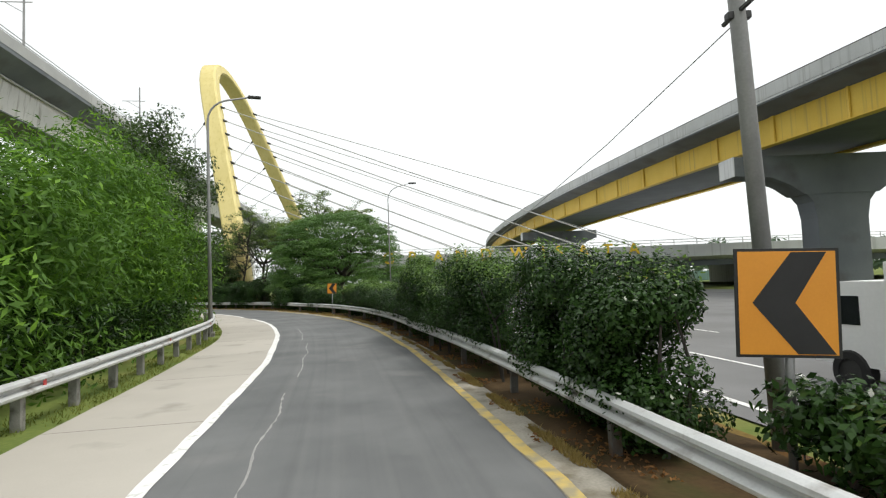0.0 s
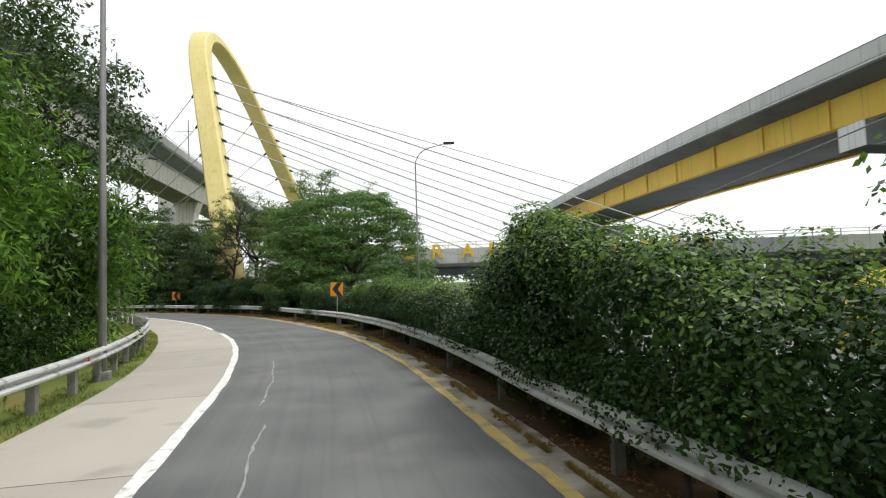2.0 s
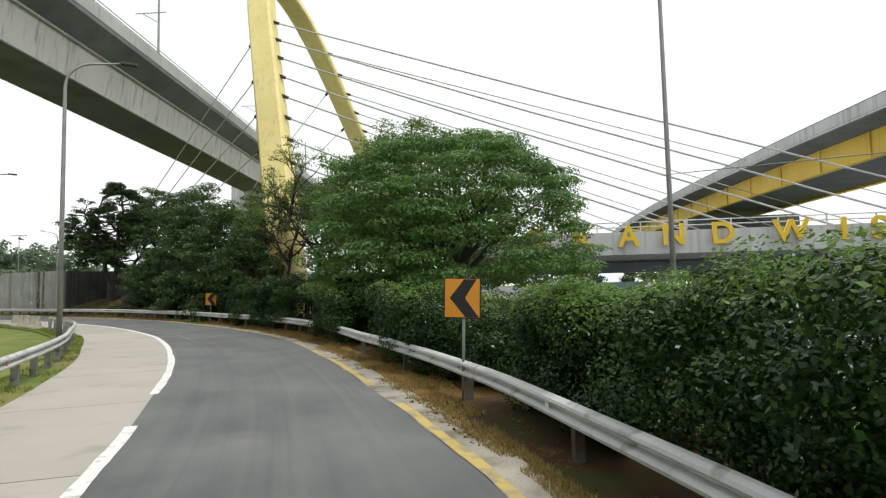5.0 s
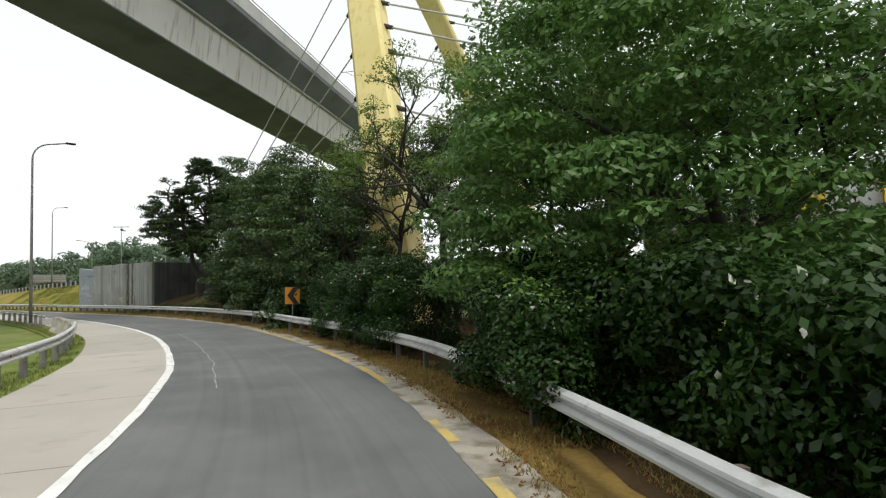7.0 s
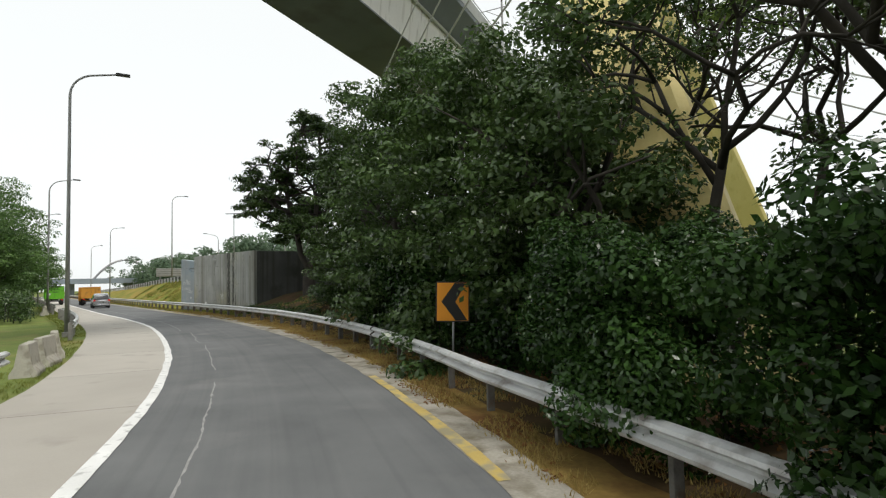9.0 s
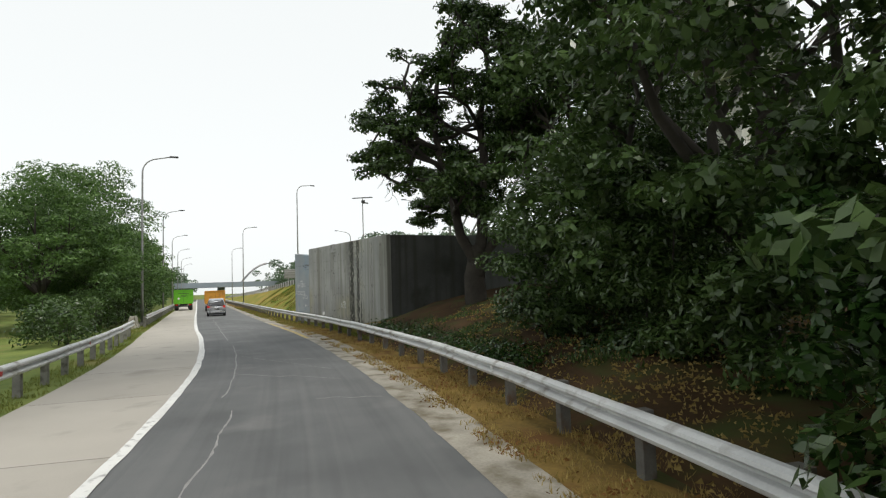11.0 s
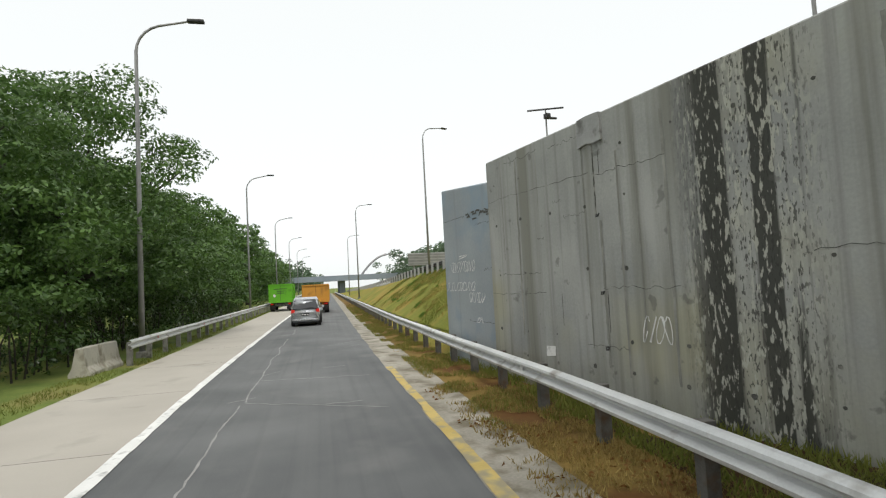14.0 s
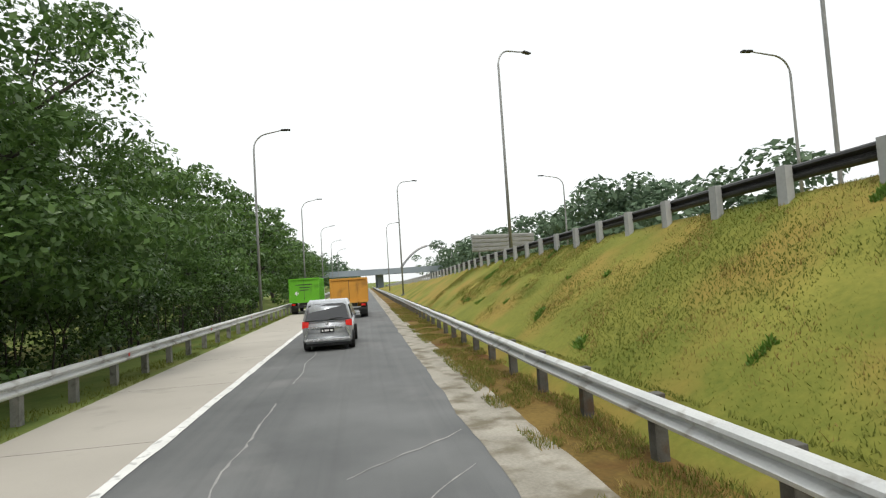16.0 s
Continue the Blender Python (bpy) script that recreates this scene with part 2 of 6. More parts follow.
def worn_lane(m, share=0.5):
    """Lengthwise wear along a lane: pale and dark streaks, polished wheel paths."""
    n, l = m.node_tree.nodes, m.node_tree.links
    base = n["Principled BSDF"].inputs["Base Color"]
    uv = n.new("ShaderNodeUVMap")
    uv.uv_map = "along_and_across"
    for scale, low, high, tint, strength in (((0.035, 3.2, 1), 0.5, 0.72, (0.21, 0.21, 0.205), share), ((0.06, 5.5, 1), 0.52, 0.7, (0.06, 0.062, 0.064), share), ((0.5, 1.4, 1), 0.6, 0.75, (0.075, 0.077, 0.08), share * 0.7)):
        mp, tex, edge, over = n.new("ShaderNodeMapping"), n.new("ShaderNodeTexNoise"), n.new("ShaderNodeMapRange"), n.new("ShaderNodeMix")
        mp.inputs["Scale"].default_value = scale
        tex.inputs["Scale"].default_value, tex.inputs["Detail"].default_value = 1.0, 6
        edge.inputs["From Min"].default_value, edge.inputs["From Max"].default_value, edge.inputs["To Max"].default_value = low, high, strength
        over.data_type = "RGBA"
        over.inputs["B"].default_value = (*tint, 1)
        l.new(uv.outputs[0], mp.inputs["Vector"])
        l.new(mp.outputs[0], tex.inputs["Vector"])
        l.new(tex.outputs["Fac"], edge.inputs["Value"])
        l.new(base.links[0].from_socket, over.inputs["A"])
        l.new(edge.outputs[0], over.inputs["Factor"])
        l.new(over.outputs["Result"], base)


worn_lane(ASPHALT, 0.22)


# ---- building helpers ----
def finish(name, bm, mat, smooth=False):
    bmesh.ops.recalc_face_normals(bm, faces=bm.faces)
    me = bpy.data.meshes.new(name)
    bm.to_mesh(me)
    bm.free()
    me.materials.append(mat)
    if smooth:
        me.shade_smooth()
    return me


def part(name, bm, mat, parent=None, label="", smooth=False):
    ob = new(name, finish(name, bm, mat, smooth))
    if parent is not None:
        ob.parent = parent
    if label:
        ob["label"] = label
    return ob


def thing(name, label, category, at=None, group="", kind=""):
    ob = new(name)
    if at is not None:
        ob.matrix_world = at
    return tagged(ob, label, category, group, kind)


def block(bm, size, at=(0, 0, 0), turn=None, bevel=0.0):
    made = bmesh.ops.create_cube(bm, size=1.0)
    m = Matrix.Translation(at) @ (turn or Matrix.Identity(4)) @ Matrix.Diagonal((*size, 1))
    bmesh.ops.transform(bm, matrix=m, verts=made["verts"])
    if bevel:
        edges = {e for v in made["verts"] for e in v.link_edges}
        bmesh.ops.bevel(bm, geom=list(edges), offset=bevel, segments=2, affect="EDGES", profile=0.7)
    return bm


def boxed(size, at=(0, 0, 0), turn=None, bevel=0.0):
    return block(bmesh.new(), size, at, turn, bevel)


def tube(bm, points, radii, sides=8):
    """A tapered tube along points."""
    rings, points = [], [Vector(p) for p in points]
    for i, p in enumerate(points):
        way = (points[min(i + 1, len(points) - 1)] - points[max(i - 1, 0)]).normalized()
        side = way.cross(Vector((0.31, 0.95, 0.05))).normalized()
        up = side.cross(way)
        rings.append([bm.verts.new(p + radii[i] * (math.cos(2 * math.pi * k / sides) * side + math.sin(2 * math.pi * k / sides) * up)) for k in range(sides)])
    for a, b in zip(rings, rings[1:]):
        for k in range(sides):
            bm.faces.new((a[k], a[(k + 1) % sides], b[(k + 1) % sides], b[k]))
    bm.faces.new(rings[0][::-1])
    bm.faces.new(rings[-1])
    return bm


def sweep(bm, sections, closed=True):
    """Joins equal rings of points into a skin with capped ends."""
    rings = [[bm.verts.new(p) for p in ring] for ring in sections]
    n = len(rings[0])
    for a, b in zip(rings, rings[1:]):
        for k in range(n if closed else n - 1):
            bm.faces.new((a[k], a[(k + 1) % n], b[(k + 1) % n], b[k]))
    if closed:
        bm.faces.new(rings[0][::-1])
        bm.faces.new(rings[-1])
    return bm


# ---- the ramp's line: a smooth curve, with s metres along it and d metres to the right of it ----
CENTRE = [(14.4, -79), (7.2, -39.5), (0, 0), (-1.7, 9.2), (-3.7, 18.9), (-6.1, 28.1), (-10.2, 38.0), (-13.7, 44.4), (-18.3, 51.0), (-24.1, 57.3), (-30.8, 63.2),
          (-38.1, 68.4), (-45.5, 72.7), (-52.9, 76.4), (-64.0, 80.8), (-74.3, 84.3), (-121.5, 100.9), (-168.6, 117.5), (-450, 216.5), (-735, 316), (-1020, 415.5)]


def spline(points, steps=24):
    pts = [Vector(p) for p in points]
    out = []
    for i in range(1, len(pts) - 2):
        p0, p1, p2, p3 = pts[i - 1 : i + 3]
        d1, d0, d2 = (p2 - p1).length, (p1 - p0).length, (p3 - p2).length
        m1 = ((p1 - p0) / d0 - (p2 - p0) / (d0 + d1) + (p2 - p1) / d1) * d1
        m2 = ((p2 - p1) / d1 - (p3 - p1) / (d1 + d2) + (p3 - p2) / d2) * d1
        for k in range(steps):
            t = k / steps
            out.append((2 * t**3 - 3 * t**2 + 1) * p1 + (t**3 - 2 * t**2 + t) * m1 + (3 * t**2 - 2 * t**3) * p2 + (t**3 - t**2) * m2)
    return np.array(out + [pts[-2]])


LINE = spline(CENTRE)
ALONG = np.r_[0, np.cumsum(np.hypot(*np.diff(LINE, axis=0).T))]
ALONG -= ALONG[np.argmin(np.hypot(*LINE.T))]


def on_ramp(s, d, z=0.0):
    x, y = np.interp(s, ALONG, LINE[:, 0]), np.interp(s, ALONG, LINE[:, 1])
    x2, y2 = np.interp(s + 0.8, ALONG, LINE[:, 0]), np.interp(s + 0.8, ALONG, LINE[:, 1])
    x1, y1 = np.interp(s - 0.8, ALONG, LINE[:, 0]), np.interp(s - 0.8, ALONG, LINE[:, 1])
    w = math.hypot(x2 - x1, y2 - y1)
    return Vector((x + d * (y2 - y1) / w, y - d * (x2 - x1) / w, z))


def ramp_points(s, d, z):
    """As on_ramp, for arrays."""
    at = [np.stack([np.interp(s + k, ALONG, LINE[:, 0]), np.interp(s + k, ALONG, LINE[:, 1])], 1) for k in (-0.8, 0, 0.8)]
    way = at[2] - at[0]
    way /= np.linalg.norm(way, axis=1, keepdims=True)
    return np.column_stack([at[1][:, 0] + d * way[:, 1], at[1][:, 1] - d * way[:, 0], z])


def heading(s):
    a, b = on_ramp(s - 0.8, 0), on_ramp(s + 0.8, 0)
    return math.degrees(math.atan2(-(b - a).x, (b - a).y))


def table(*pairs):
    xs, ys = zip(*pairs)
    return lambda s: float(np.interp(s, xs, ys))


white_d = table((-20, -2.35), (9, -2.3), (17, -2.22), (23, -2.4), (29, -2.52), (38, -2.5), (45, -2.78), (55, -2.75), (64, -2.4), (76, -2.45), (90, -2.7), (108, -2.95), (118, -3.1), (300, -3.2))
yellow_d = table((-20, 2.05), (8, 2.15), (18, 2.17), (23, 2.03), (30, 1.92), (38, 1.98), (44, 1.72), (51, 1.72), (60, 2.1), (70, 1.97), (84, 1.92), (93, 1.62), (100, 1.42), (108, 1.47), (130, 1.45), (300, 1.3))
edge_d = table((-20, -4.8), (15, -4.85), (26, -4.95), (35, -5.25), (50, -5.6), (60, -5.6), (68, -5.15), (78, -5.1), (88, -5.5), (100, -5.85), (115, -6.0), (130, -5.85), (300, -6.0))
rail_d = table((-20, 3.1), (12, 3.1), (20, 2.85), (30, 2.9), (41, 3.2), (50, 2.95), (59, 3.5), (66, 3.4), (72, 3.05), (80, 3.3), (90, 3.4), (100, 3.2), (115, 3.25), (130, 3.1), (300, 2.7))


def strip(name, s0, s1, inner, outer, z, mat, step=1.0, ragged=0.0, label="", kind="structure", category="road", thick=0.0, parent=None):
    """A band along the ramp between two offsets."""
    bm = bmesh.new()
    n = max(2, int((s1 - s0) / step) + 1)
    flat_map = bm.loops.layers.uv.new("along_and_across")
    prev, s_last = None, s0
    for i in range(n):
        s = s0 + (s1 - s0) * i / (n - 1)
        jig = [ragged * (noise.noise((s * 0.9, k * 7.7, z * 50)) + 0.6 * noise.noise((s * 3.1, k * 3.3, 2))) for k in (0, 1)]
        a = bm.verts.new(on_ramp(s, inner(s) + jig[0], z if not callable(z) else z(s)))
        b = bm.verts.new(on_ramp(s, outer(s) + jig[1], z if not callable(z) else z(s)))
        if prev:
            face = bm.faces.new((prev[0], prev[1], b, a))
            for loop, place in zip(face.loops, ((s_last, inner(s_last)), (s_last, outer(s_last)), (s, outer(s)), (s, inner(s)))):
                loop[flat_map].uv = place
        prev, s_last = (a, b), s
    if thick:
        bmesh.ops.recalc_face_normals(bm, faces=bm.faces)
        bmesh.ops.solidify(bm, geom=bm.faces, thickness=thick)
    ob = part(name, bm, mat, parent)
    if label:
        tagged(ob, label, category, kind=kind)
    return ob


# ---- ground and road surfaces ----
def ground_sheet():
    bm = bmesh.new()
    bmesh.ops.create_grid(bm, x_segments=60, y_segments=60, size=1500)
    for v in bm.verts:
        v.co.z = -0.06
    ob = part("ground", bm, GREEN_GRASS)
    tagged(ob, "flat ground of patchy green and dry grass", "ground", kind="structure")


ground_sheet()
strip("road", -38, 330, white_d, yellow_d, 0.0, ASPHALT, label="dark grey asphalt ramp lane curving to the left")
strip("pavement_bed", -38, 330, lambda s: edge_d(s) + 0.03, white_d, -0.012, JOINT, label="dark joint bed under the concrete shoulder slabs", category="pavement")
shoulder = thing("pavement", "pale beige concrete shoulder of long slabs with dark joints", "pavement", kind="structure")
for k in range(56):
    a, b = -20 + 5.0 * k, -20 + 5.0 * (k + 1) - 0.02
    strip("slab", a, b, lambda s: edge_d(s) + 0.04 * noise.noise((s * 1.3, 0, 0)), white_d, 0.006, SLAB, step=0.85, parent=shoulder)
for a, b in ((-30, 42.6), (45.8, 330)):
    strip("white_line", a, b, lambda s: white_d(s) - 0.09, lambda s: white_d(s) + 0.10, 0.012, WHITE_PAINT, step=0.3, ragged=0.03, label="worn white edge line between asphalt and concrete", category="road line")
for a, b in ((-30, 42.5), (44.6, 50), (51, 52.6), (54, 55.2), (58.5, 61.2), (62.2, 66), (69, 76), (107.5, 121)):
    strip("yellow_line", a, b, lambda s: yellow_d(s) - 0.02, lambda s: yellow_d(s) + 0.15, 0.014, YELLOW_PAINT, step=0.3, ragged=0.035, label="worn yellow edge line beside the asphalt", category="road line")
strip("gutter", -38, 330, lambda s: yellow_d(s) - 0.03, lambda s: yellow_d(s) + table((85, 0.62), (96, 0.95), (125, 0.9), (150, 0.7))(s), 0.006, GUTTER, step=0.3, ragged=0.05, label="cracked pale concrete gutter strip with dirt", category="pavement")
strip("verge", -38, 330, lambda s: yellow_d(s) + 0.4, lambda s: rail_d(s) + 2.2, -0.02, DRY_GRASS, step=0.6, label="strip of dry brown grass along the ramp", category="ground")


# Leaf litter whose dark brown also carries the shade of trees and hedge.
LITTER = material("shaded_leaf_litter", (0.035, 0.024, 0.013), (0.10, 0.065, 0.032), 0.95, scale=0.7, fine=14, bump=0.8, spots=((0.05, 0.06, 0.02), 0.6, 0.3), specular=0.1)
strip("litter_ground", 43.5, 88, lambda s: rail_d(s) + 0.15, lambda s: rail_d(s) + table((43.5, 2.5), (52, 6.0), (60, 9), (70, 10.5), (88, 10.5))(s), -0.012, LITTER, step=0.6, ragged=0.2, label="bare ground with leaf litter under the trees, darkened for shade", category="ground")
strip("litter_ground", -4, 42.5, lambda s: rail_d(s) - 0.62, lambda s: rail_d(s) + 2.1, -0.012, LITTER, step=0.4, ragged=0.3, label="leaf litter under the hedge and rail, darkened for shade", category="ground")


# ---- the toll road beside the ramp ----
MAIN = Vector((-0.15, 0.989, 0)).normalized()
ACROSS = Vector((MAIN.y, -MAIN.x, 0))
ORIGIN = Vector((4.6, 7.0, 0))


def on_main(a, b, z=0.0):
    """a metres along the toll road, b metres to its right."""
    return ORIGIN + a * MAIN + b * ACROSS + Vector((0, 0, z))


def flat(name, corners, mat, label, category, kind="structure"):
    bm = bmesh.new()
    bm.faces.new([bm.verts.new(c) for c in corners])
    return tagged(part(name, bm, mat), label, category, kind=kind)


flat("toll_road", [on_main(-80, 0, -0.03), on_main(-80, 36, -0.03), on_main(600, 36, -0.03), on_main(600, 0, -0.03)], ASPHALT_OLD, "wide grey toll road of several lanes beyond the hedge", "road")
flat("road_line", [on_main(-80, 0.5, -0.02), on_main(-80, 0.65, -0.02), on_main(600, 0.65, -0.02), on_main(600, 0.5, -0.02)], WHITE_PAINT, "white edge line of the toll road", "road line")
for lane in (3.2, 6.9, 10.6):
    for k in range(22):
        a = -20 + 8 * k
        flat("lane_dash", [on_main(a, lane, -0.02), on_main(a, lane + 0.13, -0.02), on_main(a + 4, lane + 0.13, -0.02), on_main(a + 4, lane, -0.02)], WHITE_PAINT, "white lane dash painted on the toll road", "road line")


SEAM = material("pale_crack_filler", (0.2, 0.2, 0.197), (0.38, 0.375, 0.36), 0.85, scale=3, fine=40, bump=0.1)
for a, c, off in ((5, 12, -1.24), (14, 22, -1.15), (23.5, 30, -1.4), (60, 77, -1.33), (79, 86, -1.4), (87, 92.5, -1.5), (94, 106, -1.74), (109, 117.6, -1.88), (117.9, 132, -1.78), (134, 150, -1.7)):
    strip("seam_crack", a, c, lambda s, o=off: o + 0.12 * noise.noise((s * 0.55, 3, 1)) + 0.03 * noise.noise((s * 4, 1, 1)), lambda s, o=off: o + 0.03 + 0.12 * noise.noise((s * 0.55, 3, 1)) + 0.05 * noise.noise((s * 4, 5, 1)), 0.006, SEAM, step=0.2, label="pale lengthwise crack in the asphalt", category="road crack")
for s0, d_from, d_to, tilt in ((101.9, -1.6, 0.9, -2.0), (99.8, -0.3, 0.7, 0.0), (97.5, -1.65, -0.3, -1.0), (96.6, -0.5, 0.85, -1.0), (93.0, 0.1, 1.4, -0.3), (104.2, -1.75, -1.2, -1.6), (117.8, -1.75, 0.9, -0.6), (120.5, -1.7, 0.9, -0.2), (118.0, -2.1, -1.6, 0.6), (121.3, -1.7, -1.3, 1.5), (117.0, -0.2, 0.5, -0.1), (121.9, -0.2, 0.4, 0.1), (127.4, -0.3, 1.3, 0.9), (126.2, 0.3, 1.2, 1.4)):
    bm = bmesh.new()
    prev = None
    for i in range(22):
        d = d_from + (d_to - d_from) * i / 21
        s = s0 + tilt * (d - d_from) + 0.12 * noise.noise((d * 3, s0, 0))
        w = 0.018 + 0.014 * noise.noise((d * 7, s0, 4))
        a, c = bm.verts.new(on_ramp(s - w, d, 0.006)), bm.verts.new(on_ramp(s + w, d, 0.006))
        if prev:
            bm.faces.new((prev[0], a, c, prev[1]))
        prev = (a, c)
    tagged(part("cross_crack", bm, SEAM), "thin pale crack across the asphalt", "road crack", kind="structure")


# ---- retaining wall and grass bank beyond the ramp's right side ----
def slab_wall(name, a, b, z0, z1a, z1b, thick, label, mat=WALL):
    """A wall from a to b whose face looks at the ramp; thick goes behind it."""
    a, b = Vector((*a, 0)), Vector((*b, 0))
    way = (b - a).normalized()
    back = Vector((way.y, -way.x, 0)) * thick
    bm = bmesh.new()
    sweep(bm, [[p + Vector((0, 0, z0)), p + back + Vector((0, 0, z0)), p + back + Vector((0, 0, z)), p + Vector((0, 0, z))] for p, z in ((a, z1a), (b, z1b))])
    bmesh.ops.bevel(bm, geom=bm.edges, offset=0.03, segments=1, affect="EDGES")
    return tagged(part(name, bm, mat), label, "wall", kind="structure")


BLUE_WALL = material("blue_grey_painted_concrete", (0.27, 0.3, 0.32), (0.38, 0.41, 0.42), 0.8, scale=0.5, fine=18, bump=0.2, spots=((0.24, 0.31, 0.37), 0.9, 0.35), streak=((0.24, 0.26, 0.26), 0.3))
# Concrete of the side and back walls, with their shade painted in.
SHADED_WALL = material("shade_dark_wall_concrete", (0.045, 0.048, 0.045), (0.105, 0.11, 0.102), 0.9, scale=0.5, fine=20, bump=0.3, spots=((0.035, 0.038, 0.03), 0.6, 0.4), streak=((0.05, 0.05, 0.042), 0.4))
WA, WB, WC, WD, WE = (-60.82, 85.88), (-70.62, 86.95), (-73.9, 87.72), (-59.4, 90.6), (-40.0, 92.5)
slab_wall("wall_west", WA, WB, -0.3, 4.98, 4.92, 0.5, "tall grey concrete retaining wall with dark run-off streaks")
slab_wall("wall_end", (-70.5, 87.12), WC, -0.3, 4.5, 4.84, 0.5, "lower blue-grey concrete wall panel with white scribbles", BLUE_WALL)
slab_wall("wall_side", WD, (-60.85, 85.95), -0.3, 4.97, 4.97, 0.5, "side of the concrete retaining wall, darkened for shade", SHADED_WALL)
slab_wall("wall_back", WE, (-59.75, 90.56), -0.3, 5.4, 4.97, 0.5, "long concrete wall behind the tree, darkened for shade", SHADED_WALL)


def on_wall(a, b, u, z, off=0.005):
    """u metres from a towards b on the face, z up, off metres in front."""
    a, b = Vector((*a, 0)), Vector((*b, 0))
    way = (b - a).normalized()
    return a + way * u - Vector((way.y, -way.x, 0)) * off + Vector((0, 0, z))


def patch(name, a, b, points, mat, parent, label="", off=0.005):
    bm = bmesh.new()
    bm.faces.new([bm.verts.new(on_wall(a, b, u, z, off)) for u, z in points])
    return part(name, bm, mat, parent, label)


def band(name, a, b, line, width, mat, parent, label="", off=0.006):
    """A thin painted or cracked line along (u, z) points."""
    bm = bmesh.new()
    prev = None
    for i, (u, z) in enumerate(line):
        u2, z2 = line[min(i + 1, len(line) - 1)]
        u1, z1 = line[max(i - 1, 0)]
        n = Vector((-(z2 - z1), u2 - u1)).normalized() * width * (0.7 + 0.6 * random.random())
        p, q = bm.verts.new(on_wall(a, b, u - n.x, z - n.y, off)), bm.verts.new(on_wall(a, b, u + n.x, z + n.y, off))
        if prev:
            bm.faces.new((prev[0], prev[1], q, p))
        prev = (p, q)
    return part(name, bm, mat, parent, label)


STAIN = material("black_run_off_stain", (0.05, 0.05, 0.045), (0.12, 0.12, 0.105), 0.9, scale=4, fine=30, bump=0.3, spots=((0.4, 0.39, 0.35), 3.5, 0.25))
FAINT = material("grey_run_off_stain", (0.2, 0.2, 0.18), (0.27, 0.265, 0.24), 0.9, scale=3, fine=30, bump=0.1, spots=((0.36, 0.355, 0.32), 2.0, 0.3))
FLAKE = material("white_lime_flakes", (0.5, 0.5, 0.47), (0.62, 0.61, 0.57), 0.9, scale=4, fine=30, bump=0.3, spots=((0.14, 0.14, 0.12), 6.0, 0.4))
REPAIR = material("rough_cement_repair", (0.27, 0.275, 0.27), (0.37, 0.375, 0.365), 0.9, scale=3, fine=25, bump=0.5, spots=((0.12, 0.12, 0.11), 4.0, 0.25))
main_wall, end_wall = bpy.data.objects["wall_west"], bpy.data.objects["wall_end"]


def run_off(u, w, top, bottom, mat, seed, off):
    """A ragged vertical stain."""
    n = 26
    left = [(u - w * (0.5 + 0.5 * noise.noise((k * 0.7, seed, 0))), top + (bottom - top) * k / n) for k in range(n + 1)]
    right = [(u + w * (0.5 + 0.5 * noise.noise((k * 0.7, seed, 9))), top + (bottom - top) * k / n) for k in range(n + 1)]
    bm = bmesh.new()
    rows = [(bm.verts.new(on_wall(WA, WB, *p, off)), bm.verts.new(on_wall(WA, WB, *q, off))) for p, q in zip(left, right)]
    for (a0, a1), (b0, b1) in zip(rows, rows[1:]):
        bm.faces.new((a0, a1, b1, b0))
    part("run_off_stain", bm, mat, main_wall, "dark vertical water stain")


for k, (u, w, top, bottom, mat) in enumerate(((6.16, 0.03, 4.42, 3.2, STAIN), (6.02, 0.012, 4.3, 3.9, STAIN), (6.0, 0.014, 1.9, 1.2, STAIN), (7.25, 0.012, 1.85, 1.25, STAIN), (6.44, 0.03, 4.45, 0.9, FAINT), (1.72, 0.05, 4.7, 1.4, FAINT), (1.55, 0.035, 4.7, 0.9, STAIN), (1.38, 0.03, 4.6, 2.2, FAINT), (4.62, 0.05, 4.6, 0.5, FAINT), (6.06, 0.05, 3.1, 0.6, FAINT), (7.85, 0.02, 4.65, 3.6, FAINT), (9.2, 0.03, 4.8, 2.6, FAINT), (5.6, 0.04, 4.2, 0.5, FAINT), (5.2, 0.025, 4.6, 1.2, FAINT), (8.6, 0.05, 4.7, 1.0, FAINT))):
    run_off(u, w, top, bottom, mat, 10 + 3 * k, 0.004 + 0.0012 * (k % 5))
random.seed(5)
for u0, u1, z in ((6.3, 9.8, 3.97), (4.6, 6.2, 3.9), (6.45, 7.05, 3.28), (6.5, 7.4, 4.68), (7.8, 9.2, 4.72), (4.4, 6.1, 1.95), (0.2, 0.9, 3.4), (7.87, 9.3, 2.27), (1.2, 2.6, 2.35), (7.75, 9.8, 1.87), (5.6, 6.6, 0.96), (7.1, 7.35, 3.6), (7.7, 7.95, 2.95)):
    band("crack", WA, WB, [(u0 + (u1 - u0) * i / 18, z + 0.06 * noise.noise((i * 0.8, u0, z))) for i in range(19)], 0.004, STAIN, main_wall, "thin dark crack", 0.01)
# Tie holes of the formwork stand in rows and columns.
for u0, z0 in [(a, c) for a in (9.49, 8.48, 7.44, 6.46, 5.48, 4.46, 3.45, 2.44, 0.62) for c in (4.3, 3.43, 2.25, 1.09, 0.56)]:
    u, z, r = u0 + random.uniform(-0.06, 0.06), z0 + random.uniform(-0.05, 0.05), random.uniform(0.014, 0.042)
    if random.random() < 0.2:
        continue
    patch("tie_hole", WA, WB, [(u + r * (1 + 0.3 * random.random()) * math.cos(a), z + r * (0.8 + 0.5 * random.random()) * math.sin(a)) for a in [2 * math.pi * k / 9 for k in range(9)]], STAIN, main_wall, "", 0.011)
